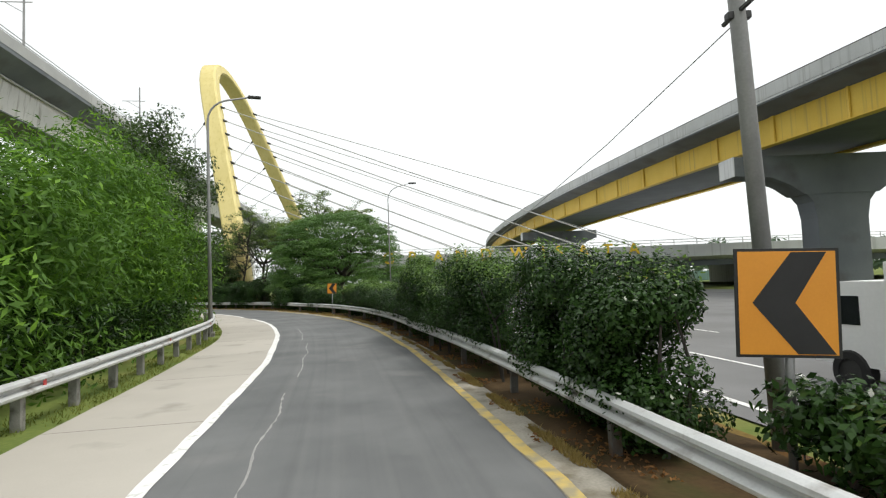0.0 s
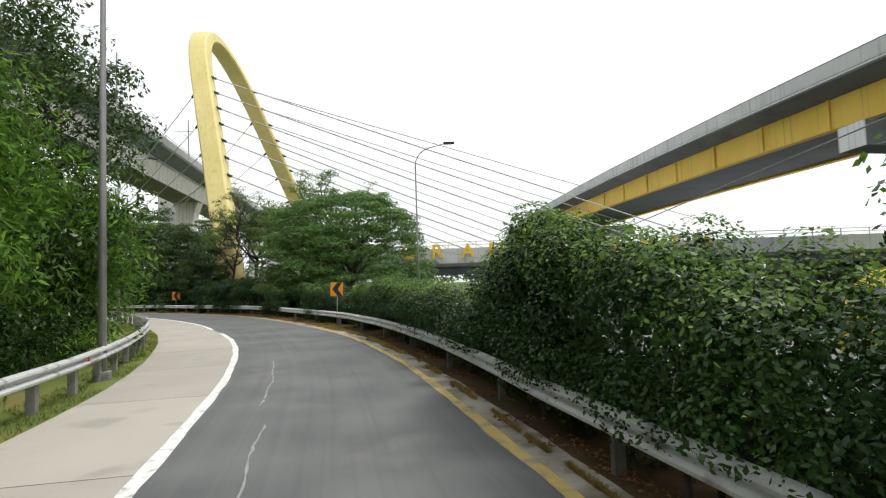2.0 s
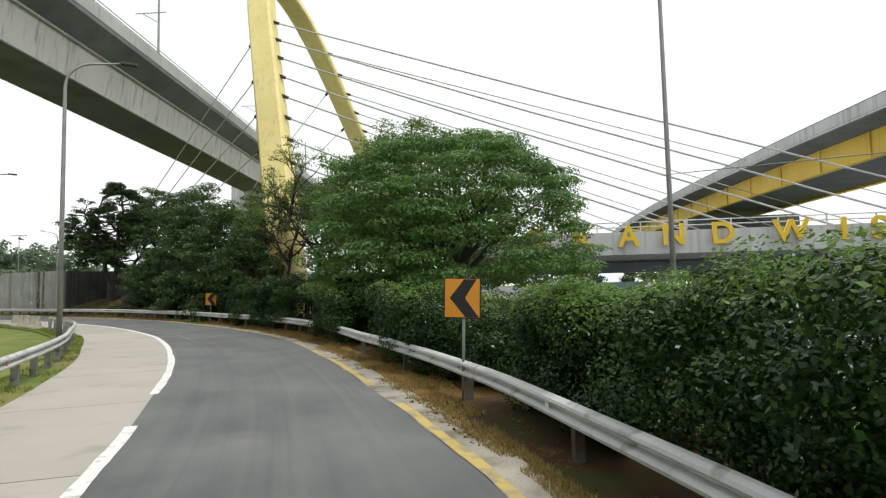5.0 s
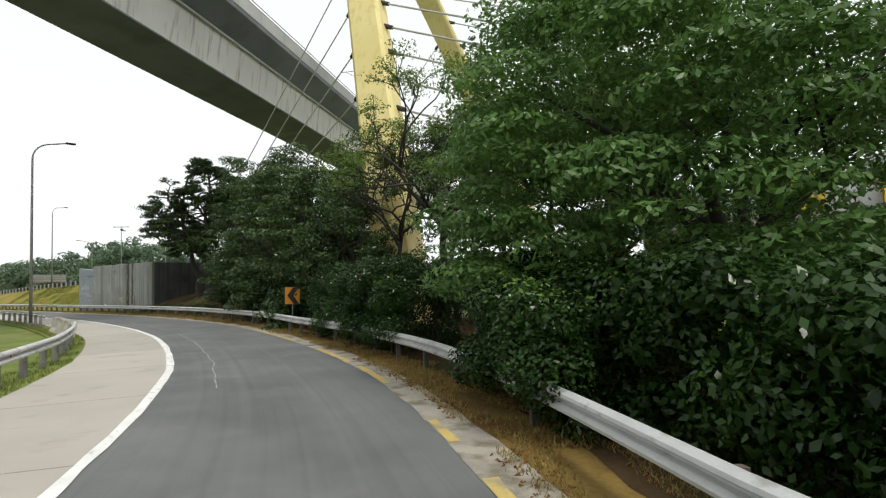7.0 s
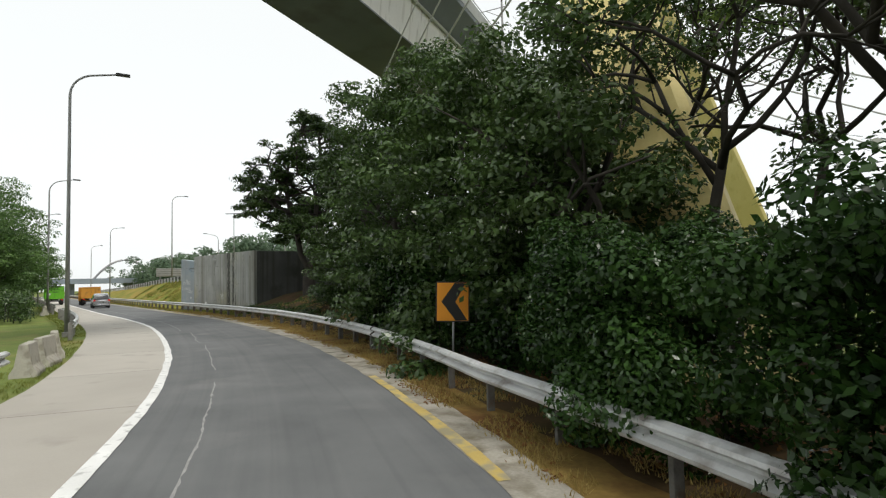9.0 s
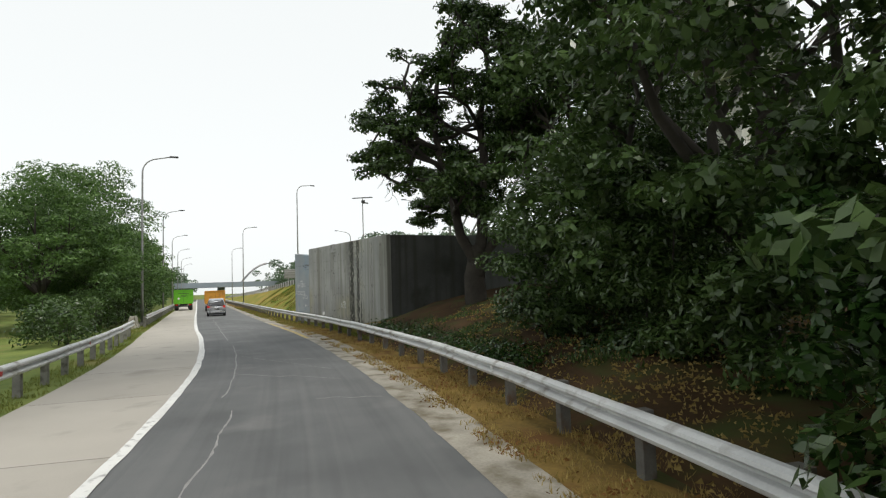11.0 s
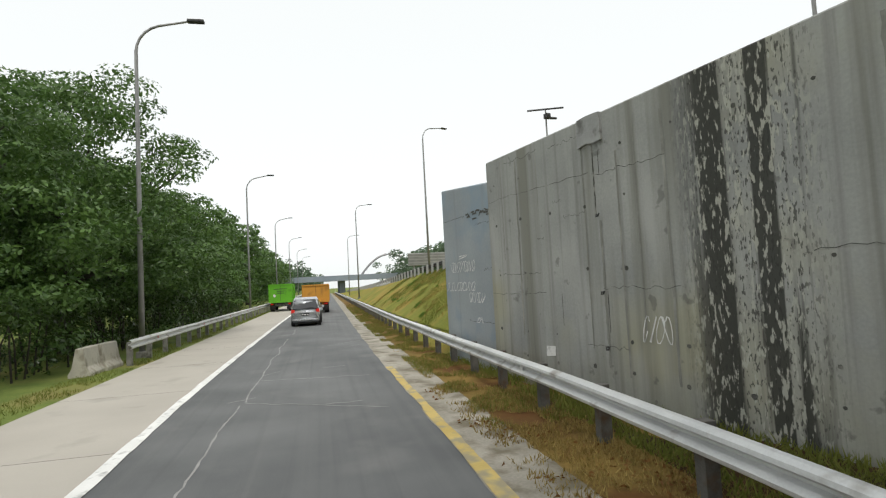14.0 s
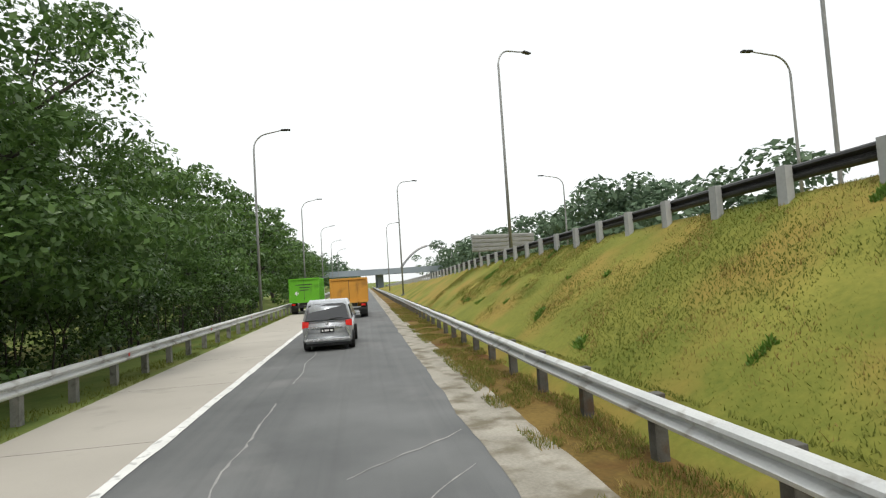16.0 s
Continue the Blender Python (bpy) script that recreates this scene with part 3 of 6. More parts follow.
patch("paper_notice", WA, WB, [(7.56, 0.66), (7.86, 0.63), (7.84, 0.83), (7.55, 0.85)], WHITE_PAINT, main_wall, "small white paper notice", 0.012)
bm = bmesh.new()
outline = [(5.89, 4.46), (6.1, 4.44), (6.28, 4.47), (6.47, 4.43), (6.48, 4.6), (6.46, 4.93), (6.2, 4.95), (5.9, 4.94), (5.88, 4.7)]
sweep(bm, [[on_wall(WA, WB, u, z, off) for u, z in outline] for off in (-0.02, 0.05)])
part("cement_repair", bm, REPAIR, main_wall, "rough grey cement repair standing proud of the wall")
for u, z in ((6.09, 3.2), (6.09, 1.88), (6.06, 0.95)):
    hook = [on_wall(WA, WB, u + du, z + dz, off) for du, dz, off in ((0.02, 0.0, -0.02), (0.01, 0.0, 0.06), (-0.02, -0.035, 0.09), (-0.07, -0.03, 0.09), (-0.09, 0.02, 0.08))]
    part("bent_bar", tube(bmesh.new(), hook, [0.013] * 5, 6), DARK_METAL, main_wall, "rusty bent end of a reinforcing bar")
WE0 = (-70.5, 87.12)
for u0, u1, z in ((0.1, 1.3, 3.6), (1.9, 3.3, 3.9), (0.3, 1.9, 1.15), (0.2, 0.9, 2.45)):
    band("crack", WE0, WC, [(u0 + (u1 - u0) * i / 14, z + 0.07 * noise.noise((i, u0, z))) for i in range(15)], 0.0055, STAIN, end_wall, "thin dark crack", 0.008)


def scribble(a, b, host, u, z, w, h, strokes):
    """Illegible looping chalk strokes side by side, in a box on a wall."""
    for k in range(strokes):
        x0, turn, lean = u + w * (k + 0.5) / strokes, random.uniform(0, 6), random.uniform(0.5, 1.2)
        line = [(x0 + 0.6 * w / strokes * math.cos(turn + lean * 0.75 * i) + 0.02 * i * w / strokes, z + h * (0.5 + 0.42 * math.sin(turn * 0.7 + 0.62 * i))) for i in range(random.randint(8, 15))]
        band("chalk_stroke", a, b, line, 0.009, WHITE_PAINT, host, "white scribbled stroke", 0.012)


scribble(WE0, WC, end_wall, 1.35, 2.4, 1.6, 0.34, 10)
scribble(WE0, WC, end_wall, 1.8, 2.78, 0.5, 0.1, 1)
scribble(WE0, WC, end_wall, 1.4, 1.9, 1.9, 0.28, 10)
scribble(WE0, WC, end_wall, 0.85, 1.6, 0.9, 0.3, 5)
scribble(WE0, WC, end_wall, 1.05, 1.1, 0.3, 0.16, 2)
scribble(WA, WB, main_wall, 4.7, 1.05, 0.55, 0.5, 4)
for _ in range(12):
    u, z = random.uniform(0.3, 1.6), random.uniform(3.75, 3.95)
    band("moss_mark", WE0, WC, [(u + 0.05 * k, z + 0.09 * noise.noise((k, u * 9, 3))) for k in range(6)], 0.02, STAIN, end_wall, "", 0.011)


def bank(name, stations, mat, label, step=2.0, rough=0.12):
    """A sloping sheet through cross-sections: s and a list of (d, z)."""
    bm = bmesh.new()
    ss = [st[0] for st in stations]
    cols = len(stations[0][1])
    fine = 5
    prev = None
    n = int((ss[-1] - ss[0]) / step)
    for i in range(n + 1):
        s = ss[0] + (ss[-1] - ss[0]) * i / n
        ring = []
        for u in range((cols - 1) * fine + 1):
            c, f = min(u // fine, cols - 2), (u - min(u // fine, cols - 2) * fine) / fine
            d0, z0 = [float(np.interp(s, ss, [st[1][c][k] for st in stations])) for k in (0, 1)]
            d1, z1 = [float(np.interp(s, ss, [st[1][c + 1][k] for st in stations])) for k in (0, 1)]
            p = on_ramp(s, d0 + f * (d1 - d0), z0 + f * (z1 - z0))
            if 0 < u < (cols - 1) * fine:
                p.z += rough * noise.noise(p * 0.35) + 0.4 * rough * noise.noise(p * 1.3)
            ring.append(bm.verts.new(p))
        if prev:
            for k in range(len(ring) - 1):
                bm.faces.new((prev[k], prev[k + 1], ring[k + 1], ring[k]))
        prev = ring
    return tagged(part(name, bm, mat, smooth=True), label, "embankment", kind="structure")


bank("grass_bank", [(119.8, [(3.5, -0.05), (4.2, 0.5), (8.3, 3.5), (12, 3.7), (45, 3.7)]), (130, [(3.3, -0.05), (4.0, 0.4), (8.0, 3.3), (12, 3.5), (45, 3.5)]),
                    (156, [(3.2, -0.05), (4.0, 0.3), (7.8, 2.85), (12, 3.0), (45, 3.0)]), (190, [(3.1, -0.05), (4.0, 0.2), (7.4, 2.0), (12, 2.2), (45, 2.2)]),
                    (330, [(3.0, -0.05), (4.0, 0.0), (7.5, 0.1), (14, 0.1), (45, 0.1)])], GRASS, "sunlit grass embankment, green with dry patches")
bank("soil_bank", [(84, [(3.6, -0.05), (4.5, 0.2), (9, 0.5), (16, 0.5)]), (98, [(3.5, -0.05), (4.4, 0.35), (9, 1.6), (17, 2.2)]), (107, [(3.4, -0.05), (4.2, 0.3), (7.5, 1.4), (15, 2.6)]), (109.6, [(3.4, -0.05), (4.0, -0.02), (6.2, 0.04), (12, 0.9)]), (119.3, [(3.4, -0.05), (3.7, -0.03), (4.2, -0.02), (7, 0.0)])], SOIL, "reddish bare soil bank with weeds under the trees")


# ---- guard rails ----
def rail_profile():
    """The W of a steel guard rail, as offsets and heights round its middle."""
    front = [(0.01, -0.155), (0.045, -0.145), (0.095, -0.115), (0.105, -0.075), (0.05, -0.035), (0.0, -0.015), (0.0, 0.015), (0.05, 0.035), (0.105, 0.075), (0.095, 0.115), (0.045, 0.145), (0.01, 0.155)]
    return front + [(x - 0.012, z) for x, z in reversed(front)]


# Posts of the right-hand rails: darker than POST, with brown spots.
POST_DARK = material("dark_post_steel", (0.07, 0.068, 0.062), (0.17, 0.165, 0.15), 0.8, 0.2, scale=3, fine=40, bump=0.3, spots=((0.1, 0.06, 0.035), 4.0, 0.35))


def guard_rail(label, s0, s1, at, side, top, spacing, post, group, base_z=0.0):
    """side: -1 where the rail's face looks to the right of the ramp (it stands left), 1 where it looks left."""
    rail = thing("guard_rail", label, "guard rail", group=group)
    prof = rail_profile()
    steps = max(2, int((s1 - s0) / 0.9))
    bm = bmesh.new()
    rings = []
    for i in range(steps + 1):
        s = s0 + (s1 - s0) * i / steps
        wob = 0.015 * noise.noise((s * 0.3, side, 4))
        rings.append([on_ramp(s, at(s) - side * x + wob, top - 0.155 + z + wob) for x, z in prof])
    sweep(bm, rings)
    part("beam", bm, STEEL, rail, smooth=False)
    n = int((s1 - s0) / spacing)
    for i in range(n + 1):
        s = s0 + 0.4 + i * spacing
        if s > s1:
            break
        bm = bmesh.new()
        p = on_ramp(s, at(s) + side * (0.03 + post[1] / 2), base_z)
        tall = top + post[2] - base_z
        block(bm, (post[0], post[1], tall + 0.3), (0, 0, tall / 2 - 0.15), None, 0.012)
        bmesh.ops.transform(bm, matrix=pose(p.x, p.y, p.z, 1.5 * noise.noise((s, 3, side)), 1.5 * noise.noise((s, 5, side)), heading(s) + 90), verts=bm.verts)
        part("post", bm, POST if side < 0 else POST_DARK, rail)
        if i % 4 == 1:
            q = on_ramp(s + 0.5, at(s) - side * 0.06, top - 0.155)
            bm = boxed((0.012, 0.10, 0.10), (0, 0, 0), None, 0.004)
            bmesh.ops.transform(bm, matrix=pose(q.x, q.y, q.z, 0, 0, heading(s)), verts=bm.verts)
            part("reflector", bm, RED if side < 0 else WHITE_PAINT, rail, "small red reflector" if side < 0 else "small white reflector")
    return rail


RED = material("red_reflector", (0.45, 0.02, 0.02), (0.6, 0.04, 0.03), 0.3, scale=4, bump=0)
left_d = lambda s: edge_d(s) - 0.42
RIGHT, LEFT = "guard rails right of the ramp", "guard rails left of the ramp"
guard_rail("grey steel guard rail in front of the hedge", -14, 57.4, rail_d, 1, 0.76, 4.0, (0.10, 0.14, -0.05), RIGHT)
guard_rail("grey steel guard rail under dark shrubs", 57.6, 80.3, rail_d, 1, 0.76, 2.0, (0.08, 0.12, -0.05), RIGHT)
guard_rail("grey steel guard rail running past the wall and grass bank", 80.5, 300, rail_d, 1, 0.76, 2.0, (0.16, 0.16, -0.02), RIGHT)
guard_rail("weathered steel guard rail on concrete posts", -16, 40.5, left_d, -1, 0.86, 2.0, (0.16, 0.16, -0.1), LEFT)
guard_rail("weathered steel guard rail ending at concrete blocks", 44.5, 78.2, left_d, -1, 0.86, 2.0, (0.16, 0.16, -0.1), LEFT)
guard_rail("weathered steel guard rail with an open end", 92, 117.2, left_d, -1, 0.86, 2.0, (0.16, 0.16, -0.1), LEFT)
guard_rail("weathered steel guard rail below the trees", 125.8, 290, left_d, -1, 0.86, 2.0, (0.16, 0.16, -0.1), LEFT)
strip("left_verge", -38, 330, lambda s: edge_d(s) - 1.3, lambda s: edge_d(s) + 0.05, -0.004, GREEN_GRASS, step=0.6, ragged=0.06, label="narrow strip of green grass under the guard rail", category="ground")


# ---- street lamps ----
def street_lamp(base, way, height, reach, label, group, slim=1.0):
    """A pole with a bent arm; way: degrees in plan to which the arm reaches."""
    lamp = thing("street_lamp", label, "street lamp", pose(*base, 0, 0, way), group)
    bm = bmesh.new()
    r = min(1.1, reach * 0.6)
    bend = [(0, 0, 0), (0, 0, height * 0.45), (0, 0, height - r - 0.2)]
    bend += [(r * (1 - math.cos(a)), 0, height - r - 0.2 + r * math.sin(a)) for a in [radians(15 * k) for k in range(1, 6)]]
    bend += [(reach, 0, height)]
    tube(bm, bend, [slim * r for r in [0.11, 0.085, 0.065] + [0.05] * 5 + [0.04]], 8)
    part("pole", bm, POLE, lamp, smooth=True)
    part("base_plate", boxed((0.36, 0.36, 0.25), (0, 0, 0.1), None, 0.03), POST, lamp)
    bm = boxed((0.62, 0.26, 0.11), (reach + 0.22, 0, height + 0.01), None, 0.04)
    part("lamp_head", bm, DARK_METAL, lamp, "dark flat lamp head")
    return lamp


LAMPS = "street lamps along the ramp"
for s, d, z, h in ((28.6, -5.5, 0, 11.6), (58.5, -6.3, 0, 11.6), (94.8, -6.45, 0, 12.6), (128.6, -6.75, 0, 12.8), (159.3, -6.9, 0, 12.9), (189, -7, 0, 12.6), (219, -7, 0, 12.4), (249, -7, 0, 12.2), (279, -7, 0, 12)):
    p = on_ramp(s, d, z)
    street_lamp(p, heading(s), h + 0.1, 1.95, "tall grey steel street lamp with a curved arm over the ramp", LAMPS)
for s, d, z, h in ((152.0, 8.6, 2.9, 12.9), (184.3, 4.4, 0.4, 13.5), (222, 4.6, 0, 13)):
    p = on_ramp(s, d, z)
    street_lamp(p, heading(s) + 30, h, 2.3, "tall street lamp on top of the grass bank", LAMPS)
for s, d, z, h in ((147.5, 23.8, 3.2, 10.2), (178.2, 22.2, 2.6, 10.0)):
    p = on_ramp(s, d, z)
    street_lamp(p, heading(s) + 180, h, 2.3, "street lamp across the upper road, arm facing the ramp", LAMPS)
street_lamp((-68.0, 97.6, 3.5), -123, 10.6, 2.0, "street lamp standing on the upper road behind the wall", LAMPS, 0.8)
street_lamp((-4.4, 43.6, 0), 0, 10.1, 1.75, "street lamp beside the toll road, seen over the hedge", LAMPS, 0.6)


# ---- chevron signs ----
def chevron_sign(at, yaw, width, height, bottom, label, post):
    """Built facing -y: a bordered square sheet with one chevron that points left."""
    sign = thing("chevron_sign", label, "road sign", pose(*at, 0, 2.0, yaw), "chevron signs")
    mid = bottom + height / 2
    part("post", tube(bmesh.new(), [(0.03, 0.05, -0.2), (0.03, 0.05, bottom + height * 0.9)], [post, post], 10), POLE, sign, smooth=True)
    part("border", boxed((width, 0.018, height), (0, 0, mid), None, 0.006), SIGN_BLACK, sign)
    part("panel", boxed((width * 0.93, 0.012, height * 0.945), (0, -0.008, mid), None, 0.003), SIGN_ORANGE, sign, "orange reflective panel")
    w, h = width * 0.93 / 2, height * 0.93 / 2
    shape = [(0.10 * w, h), (0.82 * w, h), (0.16 * w, 0.0), (0.95 * w, -h), (0.18 * w, -h), (-0.72 * w, 0.0)]
    bm = bmesh.new()
    sweep(bm, [[(x, y, mid + z) for x, z in shape] for y in (-0.0165, -0.006)])
    part("chevron", bm, SIGN_BLACK, sign, "black chevron pointing left")
    return sign


chevron_sign((3.58, 5.95, 0), -8, 1.05, 1.17, 1.24, "orange chevron sign with a black arrow before the hedge", 0.045)
chevron_sign((-8.78, 41.9, 0), 2, 0.73, 0.79, 1.58, "orange chevron sign with a black arrow beside the rail", 0.03)
chevron_sign((-30.8, 67.77, 0), 42, 0.77, 0.9, 1.22, "faded orange chevron sign among dark shrubs", 0.025)


# ---- the yellow pylon and its stays ----
def pylon_point(u, z):
    """u metres across (towards +y), z up, in the leaning plane."""
    return Vector((-25.56 - 0.32 * z, 96.24 - 0.032 * z + u, z))


def leg_spread(z):
    return 26.0 - 0.4845 * z


pylon = thing("cable_pylon", "tall leaning pale yellow arch pylon of a cable-stayed bridge", "bridge pylon")
curve = [(-leg_spread(z), z) for z in np.linspace(-1, 31, 10)]
for k in range(1, 11):
    f = k / 10
    u = (1 - f) ** 2 * -leg_spread(31) + 2 * f * (1 - f) * -6.4
    curve.append((u, (1 - f) ** 2 * 31 + (1 - (1 - f) ** 2) * 40.4))
curve += [(-u, z) for u, z in reversed(curve[:-1])]
sections = []
for i, (u, z) in enumerate(curve):
    (u0, z0), (u1, z1) = curve[max(i - 1, 0)], curve[min(i + 1, len(curve) - 1)]
    t = Vector((u1 - u0, z1 - z0)).normalized()
    nu, nz = -t.y, t.x
    ring = []
    for wx, wn_ in ((-1.3, -0.6), (-1.05, -0.8), (1.05, -0.8), (1.3, -0.6), (1.3, 0.6), (1.05, 0.8), (-1.05, 0.8), (-1.3, 0.6)):
        ring.append(pylon_point(u + wn_ * nu, z + wn_ * nz) + Vector((wx, 0, 0)))
    sections.append(ring)
part("arch", sweep(bmesh.new(), sections), PYLON_PAINT, pylon)


def arch_at(z, side):
    """The middle of the arch at a height on one side."""
    half = curve[: len(curve) // 2 + 1]
    return pylon_point(side * -float(np.interp(z, [q[1] for q in half], [q[0] for q in half])), z)


def stay(a, b, r=0.07):
    a, b = Vector(a), Vector(b)
    ob = part("stay_cable", tube(bmesh.new(), [a, (a + b) / 2 - Vector((0, 0, 0.2)), b], [r, r, r], 6), CABLE, pylon)
    way = (b - a).normalized()
    part("anchor_collar", tube(bmesh.new(), [a - way * 0.3, a + way * 0.6], [0.2, 0.15], 8), DARK_METAL, pylon)
    return ob


NEAR_Y, FAR_Y, DECK_Z = 71.8, 119.0, 5.6
for k, (near_x, far_x) in enumerate(((25.4, 66), (19.0, 50), (13.0, 38), (7.5, 27), (3.5, 18), (-1.0, 10), (-5.0, 3), (-9.0, -4))):
    stay(arch_at(30.6 - 2.45 * k, -1) + Vector((1.35, 0, 0)), (near_x, NEAR_Y + 0.6, DECK_Z))
    stay(arch_at(35.5 - 2.45 * k, 1) + Vector((1.35, 0, 0)), (far_x, FAR_Y - 0.6, DECK_Z))
for z, x in ((28.0, -61.6), (23.2, -60.6), (19.0, -59.6), (15.0, -58.8)):
    stay(arch_at(z, -1) + Vector((-1.35, 0, 0)), (x, 91.6, 4.6), 0.05)
    stay(arch_at(z + 3, 1) + Vector((-1.35, 0, 0)), (x, 108.0, 4.6), 0.05)


# ---- the overpass deck with its name in letters ----
deck = thing("overpass_deck", "grey concrete overpass deck crossing above the toll road", "bridge")
prof = [(0, 4.15), (0, 5.75), (0.35, 5.75), (0.4, 5.1), (47.0, 5.1), (47.05, 5.75), (47.4, 5.75), (47.4, 4.15), (45, 3.6), (2.2, 3.6)]
part("deck_slab", sweep(bmesh.new(), [[(x, NEAR_Y + y, z) for y, z in prof] for x in (-14, 20, 60, 110)]), GREYWHITE, deck)
for x in range(-12, 108, 3):
    part("edge_post", boxed((0.08, 0.08, 0.75), (x, NEAR_Y + 0.18, 6.1)), STEEL, deck)
for z in (6.1, 6.45):
    part("hand_rail", tube(bmesh.new(), [(-13.8, NEAR_Y + 0.18, z), (108, NEAR_Y + 0.18, z)], [0.04, 0.04], 6), STEEL, deck)
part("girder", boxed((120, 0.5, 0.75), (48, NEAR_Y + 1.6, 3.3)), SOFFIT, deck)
for x in (14.5, 31.5, 56):
    part("pier", boxed((1.6, 40, 3.9), (x, NEAR_Y + 24, 1.7), None, 0.1), CONCRETE, deck)


def letter(char, x, y, z, tall, turn=0.0):
    font = bpy.data.curves.new("letter", "FONT")
    font.body, font.size, font.align_x, font.extrude = char, tall * 1.38, "CENTER", 0.09
    font.offset = 0.045
    raw = new("letter_source", font)
    me = bpy.data.meshes.new_from_object(raw.evaluated_get(bpy.context.evaluated_depsgraph_get()))
    bpy.data.objects.remove(raw)
    ob = new("sign_letter", me)
    me.materials.clear()
    me.materials.append(LETTER)
    ob.matrix_world = pose(x, y, z, 90, 0, turn)
    return tagged(ob, "large yellow capital letter standing on the deck edge", "letter", "letters on the overpass")


for char, x in zip("GRANDWISATA", (-7.4, -4.2, -0.9, 2.1, 5.3, 9.6, 12.8, 14.9, 18.0, 21.2, 24.6)):
    letter(char, x, NEAR_Y - 0.25, 4.75, 1.5)


# ---- the two elevated viaducts ----
def viaduct_line(x0, y0, slope, bend, y):
    return x0 + slope * (y - y0) + bend * (y - y0) ** 2


WHITE_BAND = material("pale_edge_concrete", (0.55, 0.56, 0.57), (0.68, 0.69, 0.7), 0.8, scale=0.6, fine=12, bump=0.1, streak=((0.3, 0.3, 0.3), 0.25))
# Darker copy of the bridge concrete that stands in for shade below decks.
SHADED_CONCRETE = material("shade_dark_concrete", (0.105, 0.118, 0.13), (0.175, 0.192, 0.205), 0.85, scale=0.2, fine=12, bump=0.1, spots=((0.1, 0.1, 0.1), 0.3, 0.3))
box = thing("railway_viaduct", "grey concrete box girder viaduct high above the ramp", "viaduct")


def viaduct_sections(prof, x0, y0, slope, bend, ys):
    return [[(viaduct_line(x0, y0, slope, bend, y) + dx, y - dx * slope, z) for dx, z in prof] for y in ys]


BX = (-46.0, 66.0, -0.168, 0.0)
LENGTH = (-120, -40, 40, 100, 180, 320)
part("box_girder", sweep(bmesh.new(), viaduct_sections([(-2.6, 19.62), (2.6, 19.62), (3.0, 22.6), (4.6, 24.2), (-4.6, 24.2), (-3.0, 22.6)], *BX, LENGTH)), CONCRETE, box)
part("soffit", sweep(bmesh.new(), viaduct_sections([(-2.62, 19.5), (2.62, 19.5), (2.62, 19.61), (-2.62, 19.61)], *BX, LENGTH)), SHADED_CONCRETE, box, "underside coloured dark for shade")
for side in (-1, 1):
    part("overhang", sweep(bmesh.new(), viaduct_sections([(side * 3.03, 22.6), (side * 4.9, 23.9), (side * 4.9, 24.5), (side * 4.62, 24.5), (side * 4.62, 24.25), (side * 3.03, 22.68)], *BX, LENGTH)), SHADED_CONCRETE, box, "deck overhang coloured dark for shade")
    part("parapet", sweep(bmesh.new(), viaduct_sections([(side * 4.93, 24.3), (side * 4.93, 25.4), (side * 4.7, 25.4), (side * 4.7, 24.3)], *BX, (-120, 40, 180, 320))), PARAPET, box)
    part("drain_pipe", tube(bmesh.new(), [(viaduct_line(*BX, y) + side * 3.25, y, 22.5) for y in (-120, 320)], [0.12, 0.12], 8), PARAPET, box, "pale drain pipe along the web")
    for z in (25.7, 26.0):
        part("hand_rail", tube(bmesh.new(), [(viaduct_line(*BX, y) + side * 4.8, y, z) for y in (-120, 320)], [0.04, 0.04], 6), POLE, box)
for y in (-8, 120, 185):
    x = viaduct_line(*BX, y)
    bm = bmesh.new()
    sweep(bm, [[(x + sx * w, y + sy * 1.1, z) for sx, sy in ((-1, -1), (1, -1), (1, 1), (-1, 1))] for z, w in ((-0.2, 1.2), (14, 1.2), (17.5, 1.8), (19.6, 2.6))])
    part("pier", bm, CONCRETE, box)
for y in (22.5, 50.8, 79.2, 107.5, 136):
    x = viaduct_line(*BX, y) + 4.2
    mast = thing("catenary_mast", "slim steel mast with a cross arm on the viaduct", "mast", pose(x, y, 23.9, 0, 0, 0), "masts on the viaduct")
    part("pole", tube(bmesh.new(), [(0, 0, 0), (0, 0, 8.5)], [0.12, 0.09], 8), POLE, mast)
    part("arm", tube(bmesh.new(), [(0.8, 0, 6.4), (-2.6, 0, 6.6)], [0.05, 0.05], 6), POLE, mast)
    part("brace", tube(bmesh.new(), [(0, 0, 5.4), (-1.8, 0, 6.5)], [0.035, 0.035], 6), POLE, mast)

high = thing("elevated_road", "elevated toll road on yellow steel girders and grey piers", "viaduct")
EX = (28.6, 63.0, -0.16, 0.0006)
YS = [-60 + 16 * k for k in range(24)]
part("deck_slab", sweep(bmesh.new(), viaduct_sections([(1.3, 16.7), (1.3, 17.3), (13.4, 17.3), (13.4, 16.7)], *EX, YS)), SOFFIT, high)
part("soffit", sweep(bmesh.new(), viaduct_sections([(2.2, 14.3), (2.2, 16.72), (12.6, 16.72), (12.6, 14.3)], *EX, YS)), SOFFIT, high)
for dx in (1.5, 13.0):
    part("girder", sweep(bmesh.new(), viaduct_sections([(dx - 0.12, 14.1), (dx + 0.3, 14.1), (dx + 0.3, 16.75), (dx - 0.12, 16.75)], *EX, YS)), YELLOW_STEEL, high, "yellow painted steel girder")
    part("flange", sweep(bmesh.new(), viaduct_sections([(dx - 0.32, 14.02), (dx + 0.5, 14.02), (dx + 0.5, 14.1), (dx - 0.32, 14.1)], *EX, YS)), YELLOW_STEEL, high)
